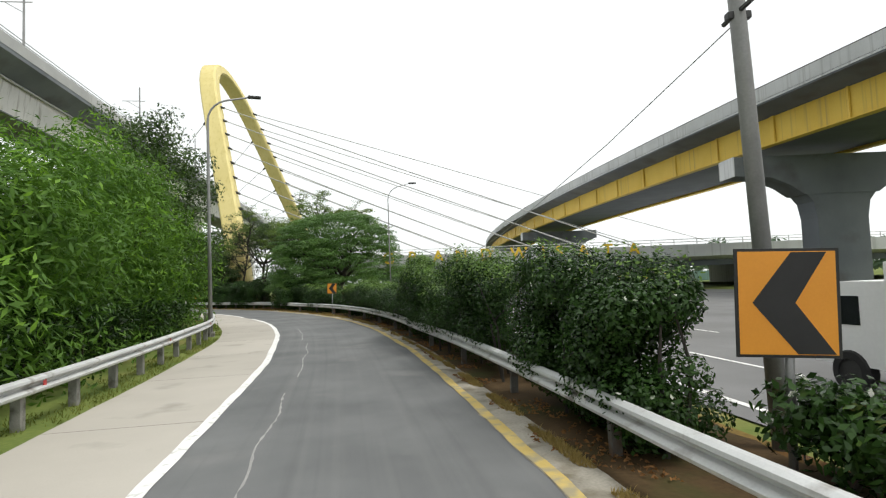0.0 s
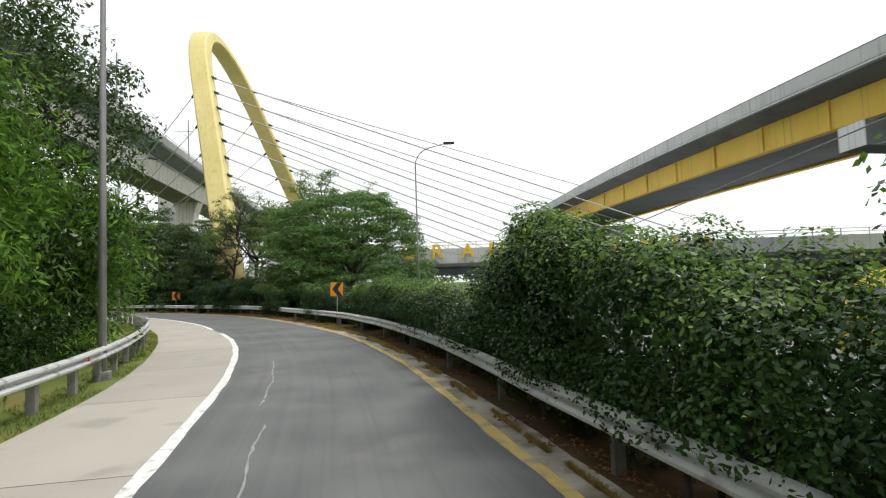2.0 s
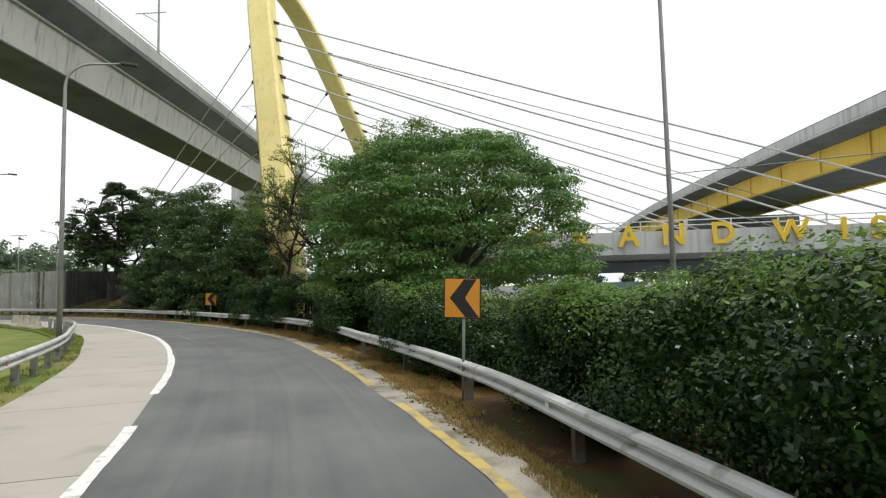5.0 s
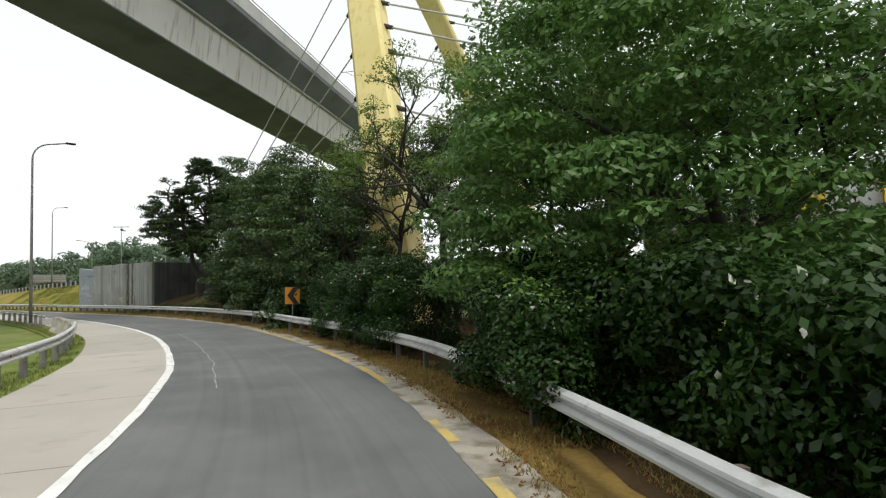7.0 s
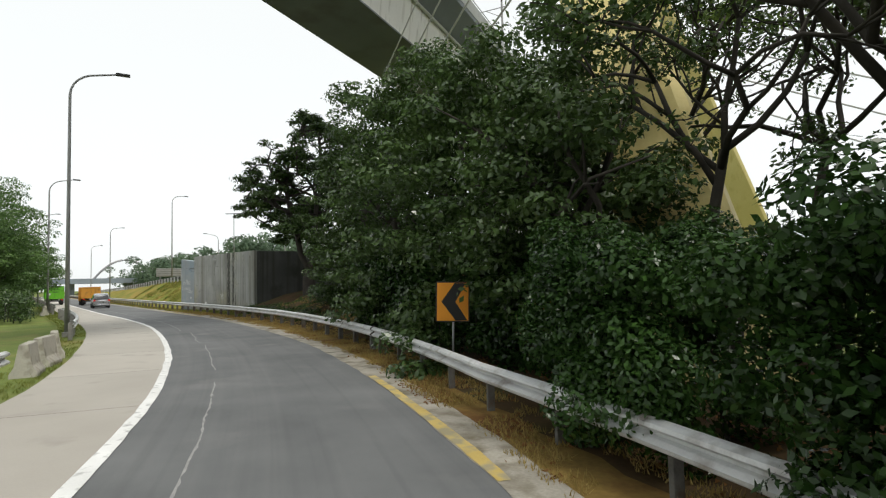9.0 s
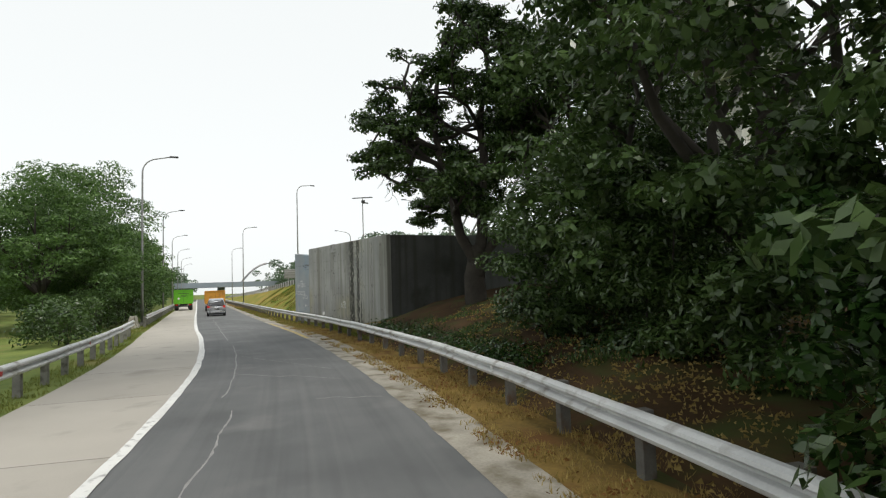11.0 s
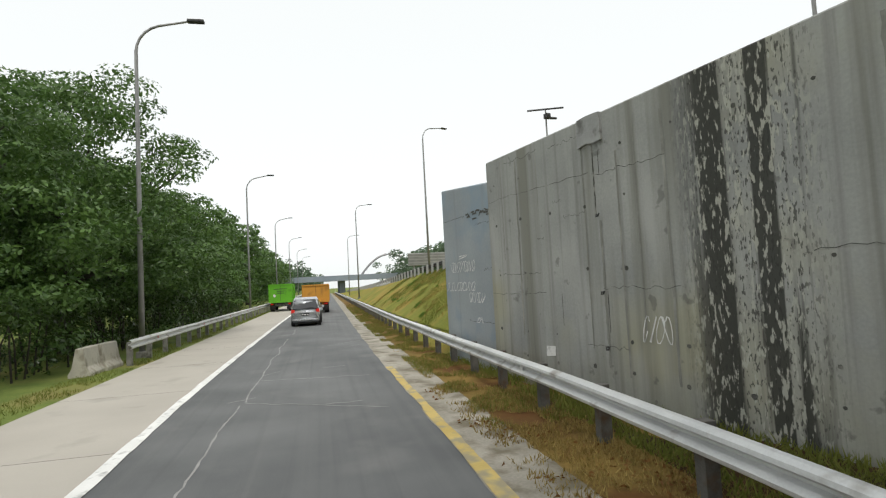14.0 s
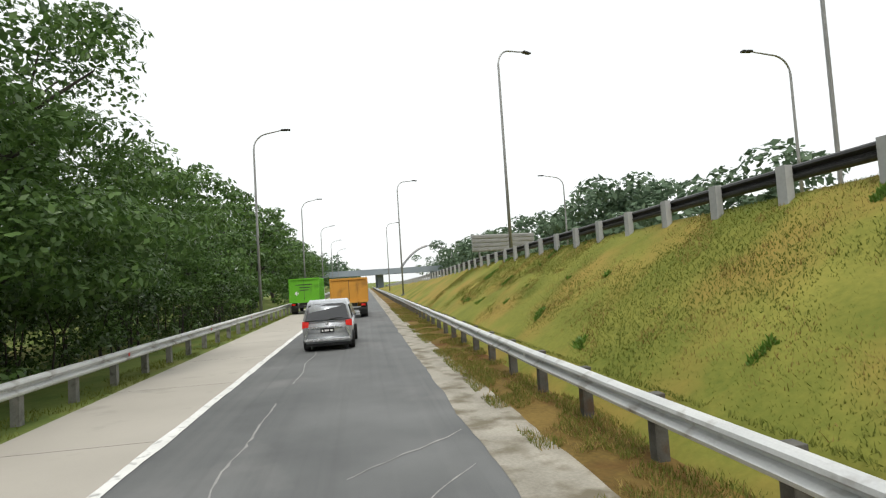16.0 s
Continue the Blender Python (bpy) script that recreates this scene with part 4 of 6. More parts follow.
for dx, inward in ((-0.95, 1), (15.65, -1)):
    near, far_x = dx + (0 if inward > 0 else 0.3), dx + (2.4 if inward > 0 else -2.1)
    part("cantilever", sweep(bmesh.new(), viaduct_sections([(near, 17.35), (near, 17.75), (far_x, 17.35), (far_x, 16.7)], *EX, YS)), SHADED_CONCRETE, high, "concrete cantilever slab under the parapet, darkened for shade")
    part("parapet", sweep(bmesh.new(), viaduct_sections([(dx, 17.62), (dx + 0.3, 17.62), (dx + 0.3, 18.95), (dx, 18.95)], *EX, YS)), GREYWHITE, high)
    part("coping", sweep(bmesh.new(), viaduct_sections([(dx - 0.06, 17.5), (dx + 0.36, 17.5), (dx + 0.36, 17.64), (dx - 0.06, 17.64)], *EX, YS)), WHITE_BAND, high, "pale lower edge of the parapet")
    part("hand_rail", sweep(bmesh.new(), viaduct_sections([(dx + 0.1, 18.96), (dx + 0.2, 18.96), (dx + 0.2, 19.08), (dx + 0.1, 19.08)], *EX, YS)), DARK_METAL, high, "dark capping rail")
for k in range(34):
    y = -20 + 8 * k
    x = viaduct_line(*EX, y)
    part("stiffener", boxed((0.14, 0.22 if k % 3 else 0.6, 2.6), (x + 1.33, y, 15.4)), YELLOW_STEEL, high)
for y in (-30, 55.4, 136, 190):
    x = viaduct_line(*EX, y)
    pier = part("pier", sweep(bmesh.new(), [[(x + 9.5 + sx * w, y + sy * 1.3, z) for sx, sy in ((-1, -1), (1, -1), (1, 1), (-1, 1))] for z, w in ((-0.3, 2.5), (7.0, 2.5), (8.6, 2.8), (9.6, 3.6))]), SHADED_CONCRETE, high)
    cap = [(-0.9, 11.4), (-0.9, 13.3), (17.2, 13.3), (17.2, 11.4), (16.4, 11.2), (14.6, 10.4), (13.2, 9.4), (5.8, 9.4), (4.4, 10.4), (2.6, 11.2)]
    part("crosshead", sweep(bmesh.new(), [[(x + dx, y + sy, z) for dx, z in cap] for sy in (-1.4, 1.4)]), SHADED_CONCRETE, high, "concrete crosshead beam, darkened for shade")
    part("crosshead_end", boxed((0.12, 2.9, 1.95), (x - 0.97, y, 12.35), None, 0.03), WHITE_BAND, high, "pale end face of the crosshead")


# ---- plants ----
rng = np.random.default_rng(7)


def leaf_mesh(name, spots, normals, long, wide, mat):
    """Many small pointed leaves, two triangles each."""
    n = len(spots)
    nor = normals / np.linalg.norm(normals, axis=1, keepdims=True)
    rnd = rng.normal(size=(n, 3))
    u = np.cross(nor, rnd)
    u /= np.linalg.norm(u, axis=1, keepdims=True)
    v = np.cross(nor, u)
    size = rng.uniform(0.65, 1.3, (n, 1))
    co = np.empty((n, 4, 3))
    co[:, 0] = spots - u * long * size / 2
    co[:, 1] = spots + v * wide * size / 2 - nor * wide * size * 0.18 + u * long * size * 0.08
    co[:, 2] = spots + u * long * size / 2 - nor * long * size * 0.12
    co[:, 3] = spots - v * wide * size / 2 - nor * wide * size * 0.18 + u * long * size * 0.08
    me = bpy.data.meshes.new(name)
    me.vertices.add(4 * n)
    me.vertices.foreach_set("co", co.reshape(-1))
    me.loops.add(4 * n)
    me.loops.foreach_set("vertex_index", np.arange(4 * n, dtype=np.int32))
    me.polygons.add(n)
    me.polygons.foreach_set("loop_start", np.arange(0, 4 * n, 4, dtype=np.int32))
    me.polygons.foreach_set("loop_total", np.full(n, 4, dtype=np.int32))
    me.update(calc_edges=True)
    me.materials.append(mat)
    return me


def sphere_dirs(n, up=0.0):
    v = rng.normal(size=(n, 3))
    v[:, 2] += up
    return v / np.linalg.norm(v, axis=1, keepdims=True)


def clumps_leaves(centres, radii, count, up=0.35, fill=0.35, droop=0.0):
    """Leaf places and normals round clumps (centres Nx3, radii Nx3)."""
    w = (radii[:, 0] * radii[:, 1]) ** 1.0
    which = rng.choice(len(centres), count, p=w / w.sum())
    d = sphere_dirs(count, up)
    r = np.where(rng.random(count) < fill, rng.uniform(0.3, 0.95, count), rng.uniform(0.88, 1.08, count))
    spots = centres[which] + d * radii[which] * r[:, None]
    spots[:, 2] -= droop * rng.random(count)
    nor = d * [1, 1, 1.4] + rng.normal(scale=0.55, size=(count, 3)) + [0, 0, 0.45]
    return spots, nor


def dome_clumps(n, radius, height, base, clump, flat=0.55, low=-0.1, lobes=0.18, seed=0, full=2.0):
    """Clumps over an uneven dome: radius, height of the crown, base height."""
    d = sphere_dirs(n, 0.25)
    d = d[d[:, 2] > low]
    d = d / ((np.hypot(d[:, 0], d[:, 1]) ** full + np.abs(d[:, 2]) ** full) ** (1 / full))[:, None]
    k = len(d)
    wob = np.array([1 + lobes * noise.noise(Vector(v) * 2.2 + Vector((seed, 0, 0))) + 0.5 * lobes * noise.noise(Vector(v) * 5 + Vector((0, seed, 0))) for v in d])
    r = (wob * np.where(rng.random(k) < 0.22, rng.uniform(0.45, 0.85, k), rng.uniform(0.9, 1.02, k)))[:, None]
    c = d * r * [radius, radius, height] + [0, 0, base]
    s = clump * rng.uniform(0.6, 1.35, (k, 1))
    return c, np.hstack([s, s, s * flat])


def limbs(bm, base, fork, tips, r0, bend=0.5):
    """A trunk from base to fork, and limbs to the tips."""
    base, fork = Vector(base), Vector(fork)
    mid = (base + fork) / 2 + Vector((rng.normal() * 0.12, rng.normal() * 0.12, 0))
    tube(bm, [base - Vector((0, 0, 0.3)), base + Vector((0, 0, 0.25)), mid, fork], [r0 * 1.5, r0 * 1.12, r0 * 0.92, r0 * 0.8], 10)
    for tip in tips:
        tip = Vector(tip)
        start = base.lerp(fork, rng.uniform(0.72, 1.0))
        a = start.lerp(tip, 0.35) + Vector((rng.normal() * bend, rng.normal() * bend, bend * 0.6))
        b = start.lerp(tip, 0.7) + Vector((rng.normal() * bend, rng.normal() * bend, bend * 0.4))
        tube(bm, [start - Vector((0, 0, 0.2)), start.lerp(a, 0.5) + Vector((rng.normal() * bend * 0.4, rng.normal() * bend * 0.4, 0)), a, b, tip], [r0 * 0.5, r0 * 0.42, r0 * 0.33, r0 * 0.2, r0 * 0.08], 7)
        for _ in range(3):
            c = a.lerp(b, rng.random())
            e = c + (tip - fork) * 0.22 + Vector((rng.normal() * 0.7, rng.normal() * 0.7, rng.normal() * 0.4))
            tube(bm, [c, c.lerp(e, 0.5) + Vector((0, 0, 0.15)), e], [r0 * 0.2, r0 * 0.13, r0 * 0.05], 5)


def tree(label, base, fork_h, tips, r0, clumps, leaves, leaf, mat, turn=0.0, up=0.35, fill=0.35, droop=0.0, name="tree", group="", inner=0, fresh=None):
    """tips: limb ends in the tree's own frame. clumps: (centres, radii) in that frame."""
    t = thing(name, label, "tree", pose(*base, 0, 0, turn), group)
    bm = bmesh.new()
    limbs(bm, (0, 0, 0), (rng.normal() * 0.1, rng.normal() * 0.1, fork_h), tips, r0)
    part("trunk", bm, BARK, t, smooth=True)
    spots, nor = clumps_leaves(*clumps, leaves, up, fill, droop)
    ob = new("crown", leaf_mesh("crown", spots, nor, leaf[0], leaf[1], mat))
    ob.parent = t
    # Lighter leaves over the upper side of some clumps.
    if fresh:
        some = rng.random(len(clumps[0])) < 0.4
        spots, nor = clumps_leaves(clumps[0][some] + [0, 0, 0.1], clumps[1][some] * 1.05, fresh[1], 0.8, 0.15, droop)
        ob = new("fresh_foliage", leaf_mesh("fresh_foliage", spots, nor, leaf[0], leaf[1], fresh[0]))
        ob.parent = t
    # Filler leaves deep in the crown, added to keep light from passing through.
    if inner:
        pick = clumps[0][rng.integers(len(clumps[0]), size=inner)]
        axis = np.array([0, 0, np.median(clumps[0][:, 2])])
        deep = axis + (pick - axis) * rng.uniform(0.25, 0.75, (inner, 1))
        ob = new("inner_foliage", leaf_mesh("inner_foliage", deep, rng.normal(size=(inner, 3)), 0.24, 0.14, mat))
        ob.parent = t
    return t


def crown_tips(n, radius, height, base):
    return [(radius * f * math.cos(a), radius * f * math.sin(a), base + height * (0.66 - 0.42 * f + 0.22 * rng.random())) for a, f in ((2 * math.pi * (k + 0.6 * rng.random()) / n, rng.uniform(0.3, 0.85)) for k in range(n))]


def grow(bm, ends, p, way, length, r, depth, rise):
    """One crooked branch and the branches that fork from it; ends gathers the places of the twigs."""
    pts, w = [p], way
    for _ in range(3):
        w = (w + Vector(rng.normal(size=3)) * 0.24 + Vector((0, 0, rise * 0.12))).normalized()
        pts.append(pts[-1] + w * length / 3)
    tube(bm, pts, [r, r * 0.9, r * 0.8, r * 0.66], 7 if depth > 1 else 5)
    if depth == 0:
        ends.append(pts[-1])
        ends.append(pts[2])
        return
    if depth == 1:
        ends.append(pts[-1])
    for k in range(3 if rng.random() < 0.6 else 2):
        side = w.cross(Vector(rng.normal(size=3))).normalized()
        fork = (w + side * rng.uniform(0.5, 1.05) + Vector((0, 0, rise * rng.uniform(0.0, 0.35)))).normalized()
        grow(bm, ends, pts[-1] if k < 2 else pts[2], fork, length * rng.uniform(0.62, 0.82), r * 0.62, depth - 1, rise)


def twiggy_tree(label, base, trunk, limbs_out, r0, length, leaves, leaf, mat, clump=0.55, flat=0.4, depth=3, rise=0.4, fill=0.6, group=""):
    """A tree whose crooked limbs show between sprays of leaves. trunk: points of the bole; limbs_out: directions of its main limbs."""
    t = thing("tree", label, "tree", pose(*base), group)
    bm = bmesh.new()
    bole = [Vector(q) for q in trunk]
    tube(bm, bole, [r0 * (1.35 if k == 0 else 1 - 0.35 * k / (len(bole) - 1)) for k in range(len(bole))], 10)
    ends = []
    for way in limbs_out:
        start = bole[-1] if rng.random() < 0.6 else bole[-2].lerp(bole[-1], rng.uniform(0.4, 1.0))
        grow(bm, ends, start, Vector(way).normalized(), length * rng.uniform(0.85, 1.15), r0 * 0.5, depth, rise)
    part("trunk", bm, BARK, t, smooth=True)
    cs = np.array([tuple(e) for e in ends])
    size = clump * rng.uniform(0.55, 1.3, (len(cs), 1))
    spots, nor = clumps_leaves(cs, np.hstack([size, size, size * flat]), leaves, 0.3, fill)
    ob = new("crown", leaf_mesh("crown", spots, nor, leaf[0], leaf[1], mat))
    ob.parent = t
    return t


def fan(n, out, up, turn=0.0):
    """n directions round a trunk, leaning out and up."""
    return [(out * math.cos(turn + 2 * math.pi * k / n), out * math.sin(turn + 2 * math.pi * k / n), up * rng.uniform(0.7, 1.3)) for k in range(n)]


# The large dome-shaped rain tree behind the rail.
tree("large dome-shaped rain tree with dense layered green foliage", (-11.7, 59.4, 0), 2.6, crown_tips(9, 6, 5, 4), 0.42,
     dome_clumps(900, 6.9, 6.7, 3.1, 0.85, 0.3, -0.22, 0.06, 3, 2.5), 150000, (0.15, 0.07), LEAF_DOME, up=0.8, fill=0.12, inner=3400)
# Airy trees behind it, before the pylon.
twiggy_tree("tall umbrella-shaped tree with a flat thin crown and bare twigs", (-15.0, 66.6, 0), [(0, 0, -0.3), (0.1, 0, 2.5), (-0.1, 0.2, 4.6), (0.1, 0.1, 6.6)], fan(10, 1.0, 0.42), 0.3, 3.4, 34000, (0.16, 0.08), LEAF_AIRY, 0.85, 0.26, 3, 0.08, 0.6)
twiggy_tree("airy feathery tree with thin yellowish foliage and twisted limbs", (-22.6, 68.0, 0), [(0, 0, -0.3), (0.2, 0, 1.8), (-0.1, 0.2, 3.6), (0.1, 0.1, 5.2)], fan(7, 0.9, 0.7), 0.2, 2.9, 13000, (0.14, 0.07), LEAF_AIRY, 0.55, 0.35, 3, 0.3, 0.6)
tree("dense green tree beside the rain tree", (-15.4, 65.0, 0), 2.4, crown_tips(9, 3.4, 4, 3), 0.26,
     dome_clumps(120, 3.3, 4.0, 3.6, 0.7, 0.34, -0.35, 0.3, 17), 16000, (0.15, 0.075), LEAF_DOME, up=0.5)
for k, (x, y, h) in enumerate(((-26.6, 72.8, 5.6), (-23.6, 72.6, 5.0), (-20.2, 70.4, 5.4), (-28.4, 77.6, 6.0), (-25.4, 69.4, 4.6))):
    twiggy_tree("slender dark tree with twisted bare limbs and thin foliage", (x, y, 0), [(0, 0, -0.3), (0.15 * (-1) ** k, 0.1, h * 0.35), (-0.2, 0.15 * (-1) ** k, h * 0.7), (0.1, 0, h)], fan(5, 0.8, 0.9, k), 0.15, 2.5, 5200, (0.16, 0.085), LEAF_DARK, 0.5, 0.45, 3, 0.35, 0.6, "slender trees by the pylon")
tree("multi-stemmed tree shading bare ground", (-16.6, 72.4, 0), 1.4, crown_tips(7, 5, 5, 3.4), 0.26,
     dome_clumps(120, 4.6, 3.6, 4.2, 0.7, 0.4, -0.2, 0.25, 19), 7000, (0.2, 0.11), LEAF_DARK, up=0.4)
tree("dark spreading tree beside the pylon foot", (-30.6, 72.0, 0), 3.0, crown_tips(8, 4, 5, 4), 0.3,
     dome_clumps(260, 3.9, 6.4, 2.9, 0.76, 0.36, -0.4, 0.42, 8), 34000, (0.19, 0.10), LEAF_DARK, up=0.5, inner=1100)
tree("small dark tree among the slender ones", (-28.2, 68.8, 0), 2.4, crown_tips(7, 2.6, 4, 3), 0.2,
     dome_clumps(120, 2.4, 3.2, 2.6, 0.75, 0.38, -0.5, 0.35, 27), 14000, (0.17, 0.09), LEAF_DARK, up=0.4, inner=300)
tree("dark dense tree leaning over the guard rail", (-35.6, 75.4, 0), 2.6, crown_tips(8, 4, 5, 4), 0.3,
     dome_clumps(280, 4.0, 7.0, 3.4, 0.78, 0.36, -0.45, 0.42, 12), 40000, (0.19, 0.10), LEAF_DARK, up=0.5, inner=1200)
tree("dark dense tree with drooping branches behind the rail", (-41.6, 79.4, 0.2), 3.6, crown_tips(10, 4, 6, 5), 0.3,
     dome_clumps(230, 3.5, 6.6, 5.6, 0.75, 0.36, -0.6, 0.45, 13), 32000, (0.19, 0.10), LEAF_DARK, up=0.5, inner=300)


def bough(bm, points, r0, r1):
    """A gnarled limb through points, tapering."""
    n = len(points)
    tube(bm, [Vector(p) + Vector((rng.normal() * 0.06, rng.normal() * 0.06, 0)) for p in points], [r0 + (r1 - r0) * k / (n - 1) for k in range(n)], 9)


def wall_tree():
    """The forked tree on the soil bank before the concrete wall."""
    t = thing("tree", "dark broad-leaved tree with a forked trunk on the soil bank", "tree", pose(-54.7, 86.1, 1.2))
    bm = bmesh.new()
    bough(bm, [(0, 0, -0.6), (0, 0, 0.4), (-0.03, -0.05, 1.4), (0.05, -0.05, 2.2), (0.1, -0.05, 2.7)], 0.55, 0.36)
    left = [(0.0, -0.05, 1.2), (-0.05, -0.25, 2.2), (-0.3, -0.7, 3.2), (-0.45, -1.0, 4.6), (-0.55, -1.3, 6.2), (-0.9, -1.5, 8.0), (-1.0, -1.0, 10.2), (-0.6, -0.9, 12.0)]
    mid = [(0.02, 0, 1.3), (0.12, 0.05, 2.3), (0.3, 0.15, 3.3), (0.4, 0.05, 4.9), (0.4, 0.3, 6.6), (0.2, 0.4, 8.4), (0.5, 0.7, 10.6), (0.4, 0.5, 13.0)]
    right = [(0.05, 0.05, 1.4), (0.3, 0.3, 2.4), (0.8, 0.8, 3.3), (1.4, 1.5, 4.2), (1.9, 2.0, 5.4), (2.3, 2.5, 7.2), (2.6, 2.9, 9.4), (2.9, 3.4, 11.4)]
    for limb, r in ((left, 0.28), (mid, 0.32), (right, 0.25)):
        bough(bm, limb, r, r * 0.25)
    ends = []
    for limb in (left, mid, right):
        for k, reach in ((3, 1.4), (4, 1.9), (4, 1.7), (5, 2.3), (5, 2.0), (5, 1.6), (6, 1.9), (6, 1.7), (6, 1.4), (7, 1.3), (7, 1.2), (7, 1.0)):
            a = Vector(limb[k - 1]).lerp(Vector(limb[k]), rng.uniform(0.2, 1.0))
            turn = rng.uniform(0, 2 * math.pi)
            grow(bm, ends, a, Vector((math.cos(turn), math.sin(turn), 0.3)).normalized(), reach * rng.uniform(0.9, 1.15), 0.1, 2, 0.15)
    for start, way, r in (((-0.55, -1.3, 6.2), (-0.6, -0.85, 0.2), 0.13), ((-0.7, -1.4, 7.0), (-0.55, -0.9, 0.35), 0.13), ((-0.9, -1.5, 8.2), (-0.75, -0.6, 0.4), 0.12), ((1.9, 2.0, 5.4), (0.9, 0.6, 0.3), 0.12), ((1.6, 1.7, 4.8), (0.9, -0.3, 0.35), 0.11)):
        grow(bm, ends, Vector(start), Vector(way).normalized(), 1.9, r, 2, 0.2)
    # Long low boughs reach out over the wall; a bare one hangs above them.
    drooped = []
    for low in ([(-0.4, -0.5, 5.0), (-2.6, 1.0, 6.9), (-4.8, 2.4, 6.5), (-6.9, 3.5, 5.6)], [(-0.2, 0.2, 5.4), (-2.2, 2.2, 7.0), (-4.1, 3.6, 6.6), (-6.0, 4.6, 5.6)], [(0.0, 0.3, 5.2), (-1.2, 2.0, 6.6), (-2.6, 3.2, 6.2), (-3.9, 4.0, 5.4)]):
        bough(bm, low, 0.14, 0.03)
        for a, b in zip(low[1:], low[2:] + low[-1:]):
            for _ in range(5):
                grow(bm, drooped, Vector(a).lerp(Vector(b), rng.random()), Vector((-0.7, 0.3 + rng.normal() * 0.5, 0.15 + rng.normal() * 0.3)).normalized(), 0.85, 0.04, 1, -0.1)
    bough(bm, [(-0.6, -1.0, 6.8), (-4.0, 0.8, 8.3), (-7.4, 2.4, 7.9), (-9.0, 2.9, 8.0)], 0.09, 0.03)
    for _ in range(4):
        grow(bm, [], Vector((-7.4, 2.4, 7.9)), Vector((-0.9, 0.3 + 0.2 * rng.normal(), 0.15 * rng.normal())).normalized(), 1.3, 0.03, 2, -0.05)
    part("trunk", bm, BARK, t, smooth=True)
    cs = np.array([tuple(e) for e in ends + drooped])
    keep = rng.random(len(cs)) < 0.92
    cs = cs[keep]
    size = rng.uniform(0.3, 0.75, (len(cs), 1))
    spots, nor = clumps_leaves(cs, np.hstack([size, size, size * 0.42]), 84000, 0.4, 0.8)
    ob = new("crown", leaf_mesh("crown", spots, nor, 0.2, 0.11, LEAF_DARK))
    ob.parent = t


wall_tree()
tree("dark leafy tree behind the rail", (-45.9, 83.3, 0.8), 2.0, crown_tips(8, 3.4, 3.6, 2.0), 0.26,
     dome_clumps(300, 3.7, 4.2, 1.6, 0.8, 0.45, -0.4, 0.3, 23), 68000, (0.17, 0.07), LEAF_DARK, up=0.35, inner=1300)
twiggy_tree("tall dark tree closing the bank behind the wall tree", (-50.6, 89.2, 1.2), [(0, 0, -0.4), (0.1, 0, 2.0), (0.0, 0.1, 4.0), (0.1, 0.2, 6.0)], fan(7, 0.8, 0.9), 0.32, 2.6, 40000, (0.2, 0.1), LEAF_DARK, 0.9, 0.5, 3, 0.3, 0.6)


